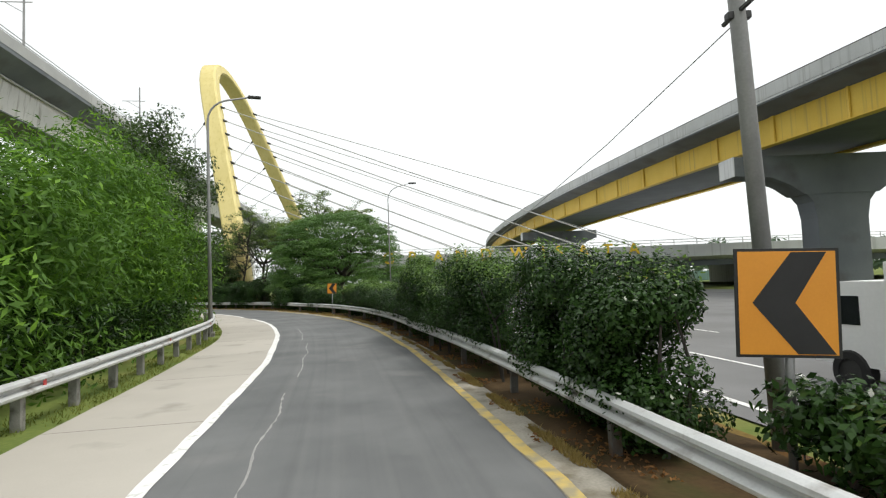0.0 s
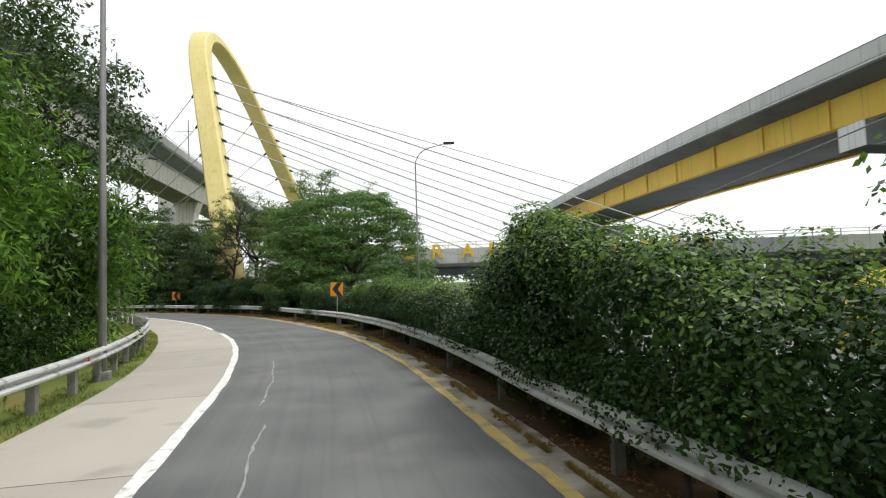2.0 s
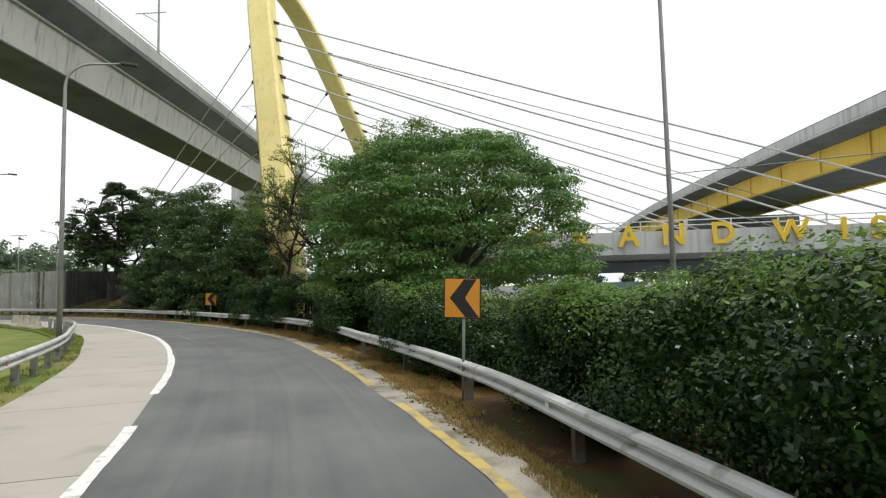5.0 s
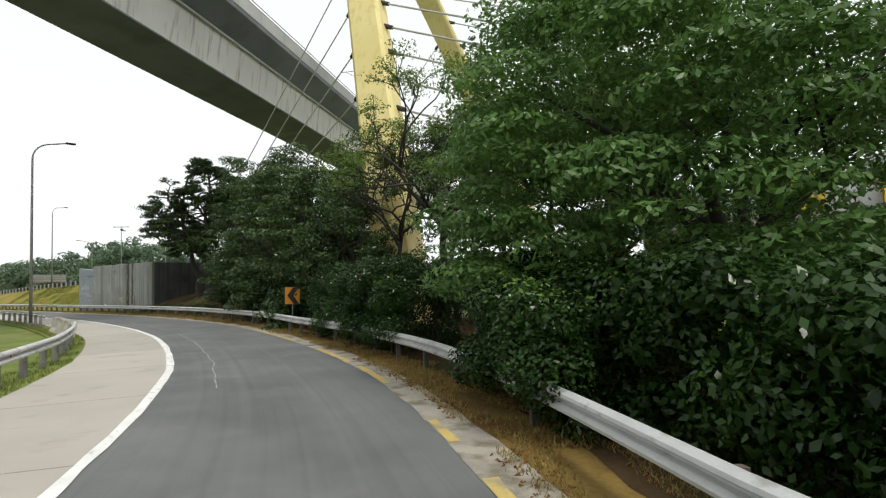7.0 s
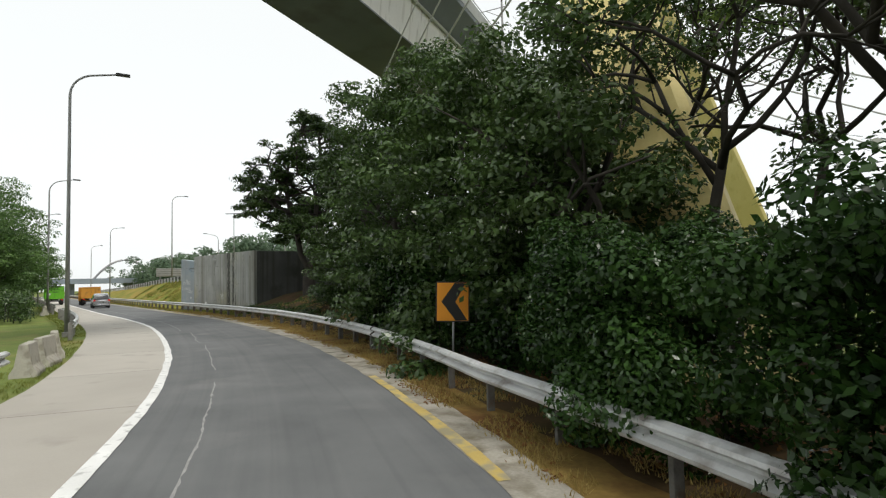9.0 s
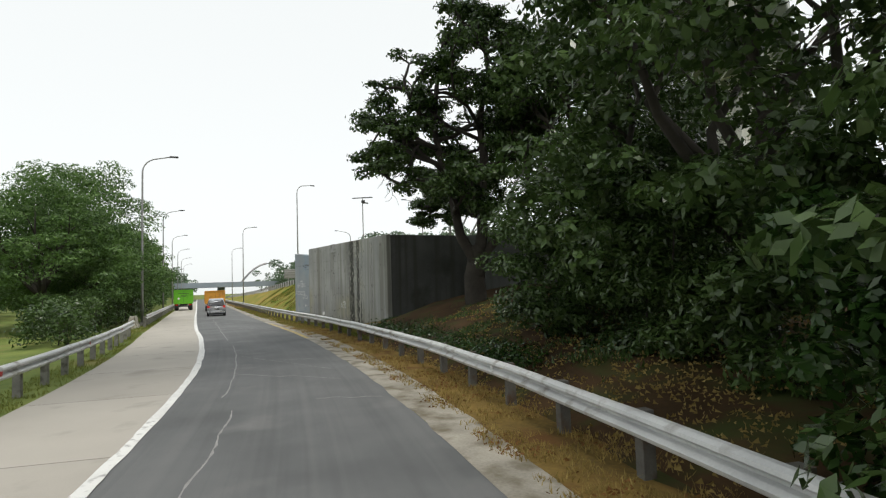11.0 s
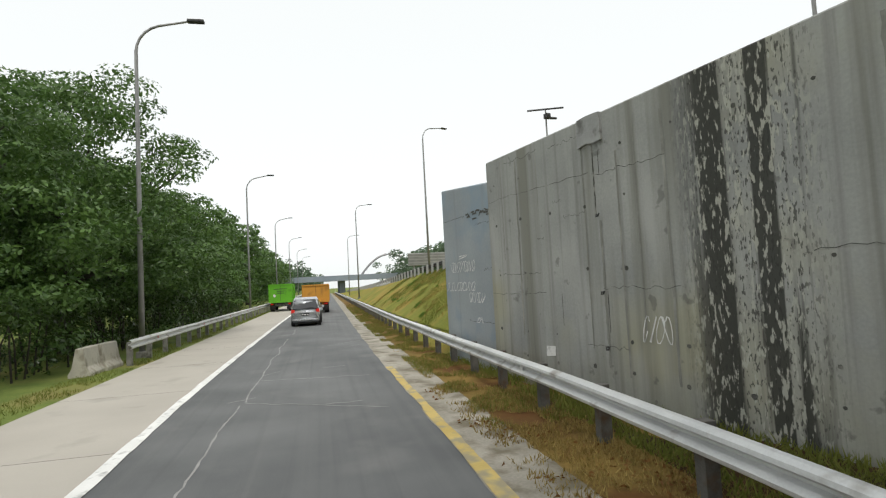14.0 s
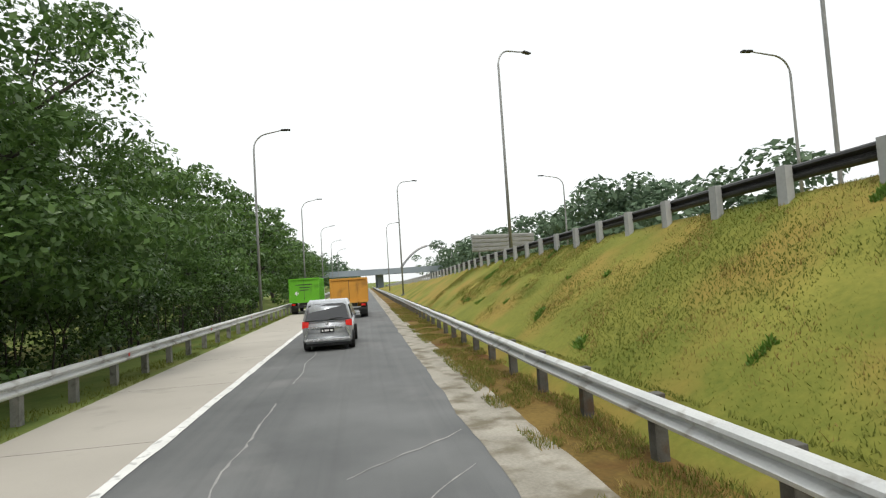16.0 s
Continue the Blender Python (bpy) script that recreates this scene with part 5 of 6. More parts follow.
def shrub(label, s0, s1, d0, d1, top, leaves, leaf, mat, bottom=0.02, name="hedge", lumps=0.35, second=None, inner=240, low=0.0):
    """A long lumpy hedge or thicket along the ramp, its outline uneven. second: material and count of young leaves on
    top. inner: light-blocking filler leaves for each metre. low: height below which its front stands back.
    """
    t = thing(name, label, name, None)
    n = int((s1 - s0) * 16)
    s = rng.uniform(s0 + 0.3, s1 - 0.3, n)
    cs, rs = [], []
    for a in s:
        tall = top(a) * (1 + lumps * 0.35 * noise.noise((a * 0.45, 1.7, 0)) + lumps * 0.3 * noise.noise((a * 1.5, 4.1, 0)))
        d_a, d_b = d0(a) if callable(d0) else d0, d1(a) if callable(d1) else d1
        pick = rng.random()
        b, c = (rng.uniform(0, 0.18), rng.random()) if pick < 0.52 else (rng.random(), rng.uniform(0.8, 1.0)) if pick < 0.82 else (rng.uniform(0.6, 1), rng.random())
        z = bottom + 0.2 + c * max(tall - 0.7, 0.3)
        back = 0.9 * max(0.0, (low - z)) if low else 0.0
        cs.append(on_ramp(a, d_a + 0.4 + back + 0.16 * noise.noise((a * 1.1, z * 1.4, 6)) + b * max(d_b - d_a - 0.8, 0.1), z))
        r = rng.uniform(0.3, 0.52)
        rs.append((r, r, r * 0.85))
    cs, rs = np.array(cs), np.array(rs)
    spots, nor = clumps_leaves(cs, rs, leaves, 0.25, 0.35)
    spots[:, 2] = np.maximum(spots[:, 2], bottom)
    ob = new("foliage", leaf_mesh("foliage", spots, nor, leaf[0], leaf[1], mat))
    ob.parent = t
    # Larger leaves fill the inside, added to block light and darken the gaps.
    n = int((s1 - s0) * inner * 6)
    a = rng.uniform(s0 + 0.75, s1 - 0.75, n)
    rows = np.linspace(s0, s1, 80)
    front = np.interp(a, rows, [d0(q) if callable(d0) else d0 for q in rows])
    back = np.interp(a, rows, [d1(q) if callable(d1) else d1 for q in rows])
    z = 0.05 + rng.random(n) * np.maximum(np.interp(a, rows, [top(q) for q in rows]) - 0.8, 0.25)
    pts = ramp_points(a, front + 0.6 + 0.9 * np.maximum(0.0, low - z) + rng.random(n) * np.maximum(back - front - 1.2, 0.1), bottom + z)
    ob = new("inner_foliage", leaf_mesh("inner_foliage", pts, rng.normal(size=(n, 3)), 0.11, 0.065, mat))
    ob.parent = t
    if second:
        hi = cs[:, 2] > np.array([0.7 * top(a) for a in s])
        spots, nor = clumps_leaves(cs[hi] + [0, 0, 0.12], rs[hi] * 1.08, second[1], 0.9, 0.1)
        ob = new("young_growth", leaf_mesh("young_growth", spots, nor, leaf[0], leaf[1], second[0]))
        ob.parent = t
        ob["label"] = "fresh light green shoots"
        ob["kind"] = "stuff"
    bm = bmesh.new()
    for k in range(int((s1 - s0) * 1.6)):
        a = s0 + 0.3 + (s1 - s0 - 0.6) * rng.random()
        d_a, d_b = d0(a) if callable(d0) else d0, d1(a) if callable(d1) else d1
        p = on_ramp(a, d_a + (d_b - d_a) * (0.3 + 0.4 * rng.random()), -0.1)
        tube(bm, [p, p + Vector((rng.normal() * 0.1, rng.normal() * 0.1, top(a) * 0.45)), p + Vector((rng.normal() * 0.35, rng.normal() * 0.35, top(a) * 0.8))], [0.035, 0.025, 0.01], 5)
    part("stem_rest", bm, BARK, t)["kind"] = "stuff"
    return t


shrub("trimmed glossy green hedge end beside the chevron sign", 5.7, 10.3, lambda s: rail_d(s) - 0.25, lambda s: rail_d(s) + 1.7, table((5.4, 2.5), (8.5, 2.8), (9.3, 2.95), (10.3, 2.5)), 56000, (0.078, 0.04), LEAF_HEDGE, second=(LEAF_HEDGE_NEW, 900), low=0.7)
shrub("long glossy green hedge with fresh light shoots", 11.0, 37.8, lambda s: rail_d(s) - table((11, 0.2), (13, 0.4), (16, 0.6), (20, 0.75), (23, 0.65), (28, 0.65), (33, 0.5), (36, 0.35), (38, 0.2))(s), lambda s: rail_d(s) + table((11.0, 0.75), (12.5, 1.2), (15, 1.9))(s),
      table((10.9, 2.55), (12.2, 3.0), (14.4, 3.1), (15.0, 2.6), (15.7, 2.25), (16.5, 2.3), (17.2, 2.6), (18, 2.8), (19.4, 2.95), (20.4, 3.0), (21, 2.8), (21.6, 2.5), (22.5, 2.32), (27, 2.28), (30, 2.35), (38, 2.4)), 185000, (0.066, 0.037), LEAF_HEDGE, second=(LEAF_HEDGE_NEW, 20000), low=1.15, lumps=0.32)
shrub("taller dense glossy bush standing out of the hedge", 19.4, 21.75, lambda s: rail_d(s) - 0.3, lambda s: rail_d(s) + 1.0, table((19.4, 3.0), (20.2, 3.5), (20.9, 3.45), (21.75, 2.8)), 34000, (0.072, 0.04), LEAF_HEDGE, second=(LEAF_HEDGE_NEW, 3500), low=1.15, lumps=0.3)
shrub("bushy bright green hedge behind the rail", 37.5, 41.6, lambda s: rail_d(s) + 0.1, lambda s: rail_d(s) + 3.2, table((30, 2.2), (50, 2.15)), 76000, (0.06, 0.034), LEAF_HEDGE, second=(LEAF_HEDGE_NEW, 16000), low=0.6, lumps=0.2)
shrub("low leafy weeds beside the toll road", 3.2, 5.6, lambda s: rail_d(s) + 1.2, lambda s: rail_d(s) + 2.6, table((0, 1.2), (8, 1.2)), 5000, (0.13, 0.06), LEAF_HEDGE, name="shrub", inner=10)
shrub("dark leafy shrubs behind the guard rail", 42.4, 49.6, lambda s: rail_d(s) + table((42, 0.5), (44, 0.3), (45.5, -0.35), (48, -0.35), (49.6, 0.3))(s), lambda s: rail_d(s) + 3.0, table((42, 1.5), (44, 1.8), (45.5, 2.3), (47, 2.5), (50, 2.4)), 66000, (0.075, 0.042), LEAF_HEDGE, name="shrub", second=(LEAF_HEDGE_NEW, 2500), low=0.5)
shrub("dark round shrub growing over the guard rail", 53.0, 57.0, lambda s: rail_d(s) - 0.6, lambda s: rail_d(s) + 2.6, table((53, 2.1), (54.6, 2.6), (57, 2.1)), 38000, (0.09, 0.048), LEAF_HEDGE, name="shrub", second=(LEAF_HEDGE_NEW, 1200), low=0.7)
shrub("dark low shrubs under the rain tree", 49.2, 58.6, lambda s: rail_d(s) + 0.7, lambda s: rail_d(s) + 3.0, table((52, 2.5), (58, 2.9)), 34000, (0.13, 0.07), LEAF_HEDGE, name="shrub")
shrub("dense dark bush hanging over the guard rail", 61.6, 67.6, lambda s: rail_d(s) - 0.7, lambda s: rail_d(s) + 3.0, table((61.6, 2.3), (63.4, 3.2), (66, 3.1), (67.6, 2.6)), 56000, (0.088, 0.047), LEAF_HEDGE, name="shrub", low=0.75)
shrub("dense dark bush with glossy leaves beside the chevron sign", 67.9, 73.0, lambda s: rail_d(s) - table((67.8, 0.2), (69.6, 0.65), (70.8, 0.2), (72, -0.9), (73, -1.3))(s), lambda s: rail_d(s) + 3.4, table((67.8, 2.6), (70.5, 3.3), (73.6, 2.8)), 52000, (0.088, 0.047), LEAF_HEDGE, name="shrub", low=0.75)
shrub("dark thicket behind the guard rail", 73.6, 86, lambda s: rail_d(s) + table((73.6, 1.8), (78, 1.6), (80, 0.6), (86, 0.5))(s), lambda s: rail_d(s) + 3.6, table((74, 2.8), (80, 3.6), (86, 3.2)), 36000, (0.16, 0.085), LEAF_HEDGE, name="shrub")
shrub("bushes with drooping leaves on the soil bank", 86.5, 95, lambda s: rail_d(s) + 2.6, lambda s: rail_d(s) + 5.6, table((86, 4.2), (91, 4.6), (95, 2.6)), 30000, (0.2, 0.07), LEAF_DARK, name="shrub", bottom=0.2)
shrub("low green weeds along the foot of the soil bank", 92, 106, lambda s: rail_d(s) + 0.5, lambda s: rail_d(s) + 2.6, table((92, 0.75), (106, 0.7)), 9000, (0.1, 0.05), LEAF_HEDGE, name="shrub", inner=6)

shrub("dark undergrowth at the back of the shaded ground", 64.5, 86, lambda s: rail_d(s) + 8.6, lambda s: rail_d(s) + 11.2, table((64, 2.6), (70, 3.8), (86, 3.6)), 26000, (0.2, 0.11), LEAF_HEDGE, name="shrub", inner=60)

# Feathery light green trees behind the left guard rail.
for k, (s, d, h, r) in enumerate(((8, -8.8, 4.8, 2.6), (13.5, -8.6, 6.2, 2.8), (18.5, -9.4, 6.9, 2.9), (24, -9.0, 8.0, 2.7), (29.4, -9.2, 8.6, 2.5), (34.6, -8.6, 11.6, 2.6), (22, -13.5, 8.0, 3.6), (35.6, -7.9, 6.6, 1.8), (40.4, -11.6, 7.6, 2.4))):
    p = on_ramp(s, d)
    dark = k == 5
    c, rr = dome_clumps(190, r, h * 0.42, h * 0.6, 0.8, 0.6, -0.95, 0.6, 30 + k) if dark else dome_clumps(64, r * 0.95, h * 0.48, h * 0.44, 1.3, 0.7, -0.95, 0.6, 30 + k)
    tree("tall dark tree above the lighter bushes" if dark else "feathery light green bamboo-like tree behind the rail", p, h * 0.45 if dark else 1.2, crown_tips(7, r, h * 0.4, h * 0.5), 0.17,
         (c, rr), 17000 if d > -12 else 7000, (0.2, 0.1) if dark else (0.27, 0.07), LEAF_DARK if dark else LEAF_BAMBOO, up=0.1, fill=0.4, droop=0.1 if dark else 0.5, inner=250, fresh=None if dark else (LEAF_LIGHTER, 900 if k < 3 else 2800))

# Broad trees left of the straight, built once and repeated.
row = "trees left of the straight"


def row_tree(base, tall, low, leaves, leaf, seed):
    return tree("broad green roadside tree with layered open foliage", (0, 0, 0), 3.0, crown_tips(9, 5.5, tall, base), 0.28, dome_clumps(250, 5.3, tall, base, 1.0, 0.34, low, 0.35, seed), leaves, leaf, LEAF_ROW, up=0.35, group=row, inner=leaves // 60)


kinds = [row_tree(4.7, 5.3, -0.75, 34000, (0.2, 0.1), 41), row_tree(4.2, 4.9, -0.75, 34000, (0.2, 0.1), 44), row_tree(5.4, 6.4, -0.7, 9000, (0.42, 0.24), 47)]
spots_row = [(127, -12.4, 0), (134, -11.6, 1), (143.5, -13.6, 0), (153, -12.8, 1), (136.5, -12.6, 0), (164, -13.2, 2), (178, -13.5, 2), (192, -13.5, 2), (210, -14, 2), (232, -15, 2), (258, -15, 2), (290, -16, 2)]
used = set()
for k, (s, d, i) in enumerate(spots_row):
    p = on_ramp(s, d)
    m = pose(p.x, p.y, p.z, 0, 0, 67 * k)
    if i in used:
        copy_thing(kinds[i], m @ Matrix.Diagonal((1.2, 1.2, 1.3, 1)) if k == 4 else m)
    else:
        kinds[i].matrix_world = m
        used.add(i)
shrub("dark undergrowth below the roadside trees", 112, 170, lambda s: edge_d(s) - 5.0, lambda s: edge_d(s) - 2.0, table((100, 1.6), (124, 2.6), (170, 3.2)), 26000, (0.19, 0.1), LEAF_DARK, name="shrub", inner=14)
shrub("dark undergrowth behind the bamboo-like trees", 3, 39, lambda s: edge_d(s) - 4.2, lambda s: edge_d(s) - 1.4, table((3, 1.9), (20, 2.3), (38, 2.1)), 30000, (0.16, 0.07), LEAF_HEDGE, name="shrub", inner=30)


# Far woods and the hazy distance; the haze is in the leaf colour.
def woods(label, path, count, tall, leaves, mat, leaf=(0.9, 0.55)):
    cs, rs = [], []
    pts = [Vector(p) for p in path]
    for _ in range(count):
        i = rng.integers(len(pts) - 1)
        q = pts[i].lerp(pts[i + 1], rng.random()) + Vector((rng.normal() * 5, rng.normal() * 5, 0))
        h = tall * rng.uniform(0.55, 1.1)
        for _ in range(5):
            cs.append((q.x + rng.normal() * 2.6, q.y + rng.normal() * 2.6, h * rng.uniform(0.25, 0.95)))
            r = rng.uniform(1.6, 3.2)
            rs.append((r, r, r * 0.7))
    spots, nor = clumps_leaves(np.array(cs), np.array(rs), leaves, 0.4, 0.3)
    spots[:, 2] = np.maximum(spots[:, 2], 0)
    ob = new("far_woods", leaf_mesh("far_woods", spots, nor, leaf[0], leaf[1], mat))
    return tagged(ob, label, "woods", kind="stuff")


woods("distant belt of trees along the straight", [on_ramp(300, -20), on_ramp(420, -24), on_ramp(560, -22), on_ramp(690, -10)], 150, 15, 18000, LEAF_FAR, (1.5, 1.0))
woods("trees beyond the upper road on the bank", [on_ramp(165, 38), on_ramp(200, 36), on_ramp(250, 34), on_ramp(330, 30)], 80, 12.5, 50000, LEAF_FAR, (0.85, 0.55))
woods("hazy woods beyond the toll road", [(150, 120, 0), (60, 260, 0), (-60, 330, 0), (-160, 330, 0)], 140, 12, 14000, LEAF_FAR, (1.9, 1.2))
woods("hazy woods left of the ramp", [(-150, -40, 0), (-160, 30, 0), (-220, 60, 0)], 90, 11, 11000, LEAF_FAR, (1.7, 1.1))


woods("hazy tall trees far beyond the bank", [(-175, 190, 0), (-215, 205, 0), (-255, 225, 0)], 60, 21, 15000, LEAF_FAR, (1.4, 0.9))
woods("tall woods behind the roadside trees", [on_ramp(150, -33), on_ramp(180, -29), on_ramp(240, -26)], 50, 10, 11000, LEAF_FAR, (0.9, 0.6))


# Grass blades and dry litter, near the ramp.
def blades(name, label, spots, tall, wide, mat):
    n = len(spots)
    a = rng.uniform(0, 2 * math.pi, n)
    side = np.stack([np.cos(a), np.sin(a), 0 * a], 1) * wide * rng.uniform(0.6, 1.4, (n, 1))
    lean = rng.normal(scale=0.45, size=(n, 3)) * tall
    lean[:, 2] = tall * rng.uniform(0.5, 1.3, n)
    co = np.stack([spots - side, spots + side, spots + lean], 1)
    me = bpy.data.meshes.new(name)
    me.vertices.add(3 * n)
    me.vertices.foreach_set("co", co.reshape(-1))
    me.loops.add(3 * n)
    me.loops.foreach_set("vertex_index", np.arange(3 * n, dtype=np.int32))
    me.polygons.add(n)
    me.polygons.foreach_set("loop_start", np.arange(0, 3 * n, 3, dtype=np.int32))
    me.polygons.foreach_set("loop_total", np.full(n, 3, dtype=np.int32))
    me.update(calc_edges=True)
    me.materials.append(mat)
    return tagged(new(name, me), label, "grass", kind="stuff")


BLADE_DRY = leafy("dry_grass_blades", (0.17, 0.12, 0.035), (0.42, 0.32, 0.11), 0.3, 0.8)
BLADE_GREEN = leafy("green_grass_blades", (0.085, 0.12, 0.02), (0.25, 0.26, 0.06), 0.4, 0.8)


def scatter(n, s0, s1, low, high, z, keep=0.0):
    out = []
    while len(out) < n:
        s, f = rng.uniform(s0, s1), rng.random()
        d = low(s) + f * (high(s) - low(s))
        if noise.noise((s * 0.8, d * 1.1, 2.0)) + 0.35 * noise.noise((s * 3, d * 3, 1.0)) > keep:
            out.append(on_ramp(s, d, z(s, d) if callable(z) else z))
    return np.array(out)


def bank_z(s, d):
    """Height of the grass bank, near its face."""
    top = float(np.interp(s, (119.8, 130, 156, 190), (3.5, 3.3, 2.85, 2.0)))
    crest = float(np.interp(s, (119.8, 130, 156, 190), (8.3, 8.0, 7.8, 7.4)))
    toe = float(np.interp(s, (119.8, 130, 156, 190), (0.5, 0.4, 0.3, 0.2)))
    return toe + (top - toe) * min(max((d - 4.1) / (crest - 4.1), 0), 1) + 0.02


blades("dry_grass", "dry yellow grass and litter along the ramp's edge", scatter(56000, -2, 118, lambda s: yellow_d(s) + 0.42, lambda s: rail_d(s) + table((40, -0.35), (46, 0.7))(s), 0.0, -0.12), 0.08, 0.009, BLADE_DRY)
blades("dry_grass", "dry and green grass below the rail", scatter(26000, 112, 175, lambda s: yellow_d(s) + 0.6, lambda s: rail_d(s) + 0.5, 0.0, -0.1), 0.08, 0.008, BLADE_DRY)
blades("green_grass", "short green grass below the rail", scatter(36000, 114, 165, lambda s: rail_d(s) - 1.1, lambda s: rail_d(s) + 0.7, 0.0, -0.05), 0.08, 0.008, BLADE_GREEN)
blades("green_grass", "short green grass under the left rail", scatter(26000, 4, 165, lambda s: edge_d(s) - 1.2, lambda s: edge_d(s) - 0.02, 0.0, -0.15), 0.09, 0.009, BLADE_GREEN)
blades("green_grass", "rough grass on the embankment", scatter(100000, 120.5, 160, lambda s: 3.9, lambda s: 8.6, bank_z, -0.5), 0.05, 0.010, BLADE_GREEN)
blades("dry_grass", "dry tufts on the embankment", scatter(22000, 120.5, 160, lambda s: 4.1, lambda s: 8.6, bank_z, 0.1), 0.07, 0.009, BLADE_DRY)
blades("weeds", "darker weeds in clumps on the embankment", scatter(3500, 120.5, 150, lambda s: 4.3, lambda s: 8.2, bank_z, 0.6), 0.11, 0.035, LEAF_HEDGE_NEW)


def soil_z(s, d):
    """Height of the soil bank below the wall tree."""
    rise = float(np.interp(s, (84, 98, 107, 110.5), (0.5, 1.6, 1.4, 0.3)))
    return float(np.interp(d, (3.5, 4.4, 8.5, 15), (-0.03, 0.3, rise, rise + 0.7))) + 0.03


blades("weeds", "green weeds sprouting from the soil bank", scatter(5000, 90, 109, lambda s: 3.8, lambda s: 9.0, soil_z, 0.15), 0.14, 0.02, LEAF_DARK)
blades("leaf_litter", "dry brown leaves fallen on the soil bank", scatter(9000, 86, 110, lambda s: 3.6, lambda s: 10.5, soil_z, -0.2), 0.05, 0.035, BLADE_DRY)
LITTER_BROWN = leafy("fallen_brown_leaves", (0.10, 0.045, 0.015), (0.30, 0.15, 0.05), 0.1, 0.8)
blades("leaf_litter", "fallen brown leaves along the gutter", scatter(6000, 4, 118, lambda s: yellow_d(s) + 0.3, lambda s: rail_d(s) + 0.3, 0.012, 0.1), 0.03, 0.035, LITTER_BROWN)
blades("leaf_litter", "fallen leaves on the shaded ground", scatter(9000, 44, 86, lambda s: rail_d(s), lambda s: rail_d(s) + 9, 0.0, -0.1), 0.04, 0.04, LITTER_BROWN)
blades("green_grass", "green grass along the foot of the retaining wall", scatter(14000, 104, 122, lambda s: rail_d(s) + 0.2, lambda s: 5.4, 0.05, -0.3), 0.13, 0.012, BLADE_GREEN)


# ---- vehicles ----
PAINT_SILVER = material("silver_grey_car_paint", (0.5, 0.52, 0.55), (0.58, 0.6, 0.63), 0.25, 0.35, scale=1, bump=0)
GLASS_DARK = material("tinted_glass", (0.012, 0.014, 0.016), (0.02, 0.022, 0.025), 0.06, scale=1, bump=0, specular=0.8)
TYRE = material("tyre_rubber", (0.012, 0.012, 0.012), (0.03, 0.03, 0.03), 0.85, scale=5, bump=0.2)
TAIL_RED = material("red_tail_lens", (0.55, 0.02, 0.015), (0.7, 0.035, 0.025), 0.2, scale=3, bump=0)
CHROME = material("bright_trim", (0.62, 0.63, 0.64), (0.72, 0.73, 0.74), 0.25, 0.8, scale=2, bump=0)
GREEN_BODY = material("bright_green_truck_body", (0.10, 0.36, 0.015), (0.15, 0.46, 0.03), 0.5, scale=0.5, fine=15, bump=0.05, spots=((0.07, 0.2, 0.02), 1.2, 0.2))
ORANGE_BODY = material("orange_truck_body", (0.52, 0.24, 0.03), (0.64, 0.31, 0.05), 0.55, scale=0.5, fine=15, bump=0.06, spots=((0.3, 0.15, 0.04), 1.2, 0.3))
WHITE_BODY = material("white_truck_panel", (0.7, 0.7, 0.69), (0.8, 0.8, 0.79), 0.45, scale=0.5, fine=15, bump=0.03)
YELLOW_BODY = material("yellow_bus_paint", (0.62, 0.5, 0.03), (0.72, 0.6, 0.06), 0.4, scale=0.6, bump=0.02)
PLATE = material("number_plate_black", (0.015, 0.015, 0.016), (0.025, 0.025, 0.026), 0.4, scale=2, bump=0)


def wheel(parent, x, y, r, w, rim=True):
    ring = [(r * 0.62, -w / 2), (r * 0.93, -w / 2), (r, -w * 0.35), (r, w * 0.35), (r * 0.93, w / 2), (r * 0.62, w / 2)]
    rows = [[(x + dx, y + rr * math.cos(a), r + rr * math.sin(a)) for rr, dx in ring] for a in (2 * math.pi * k / 20 for k in range(21))]
    bm = bmesh.new()
    sweep(bm, rows, closed=True)
    bmesh.ops.remove_doubles(bm, verts=bm.verts, dist=0.0005)
    whl = part("wheel", bm, TYRE, parent, "black tyre", smooth=False)
    bm = bmesh.new()
    made = bmesh.ops.create_cone(bm, cap_ends=True, segments=18, radius1=r * 0.62, radius2=r * 0.62, depth=w * 0.7)
    bmesh.ops.transform(bm, matrix=Matrix.Translation((x, y, r)) @ pose(0, 0, 0, 0, 90, 0), verts=bm.verts)
    part("rim", bm, CHROME if rim else DARK_METAL, whl)


def loft(profile, widths):
    """A body from side profile points (y, z) with half widths, mirrored; profile is a closed loop."""
    bm = bmesh.new()
    sweep(bm, [[(sx * w, y, z) for (y, z), w in zip(profile, widths)] for sx in (-1, 1)])
    return bm


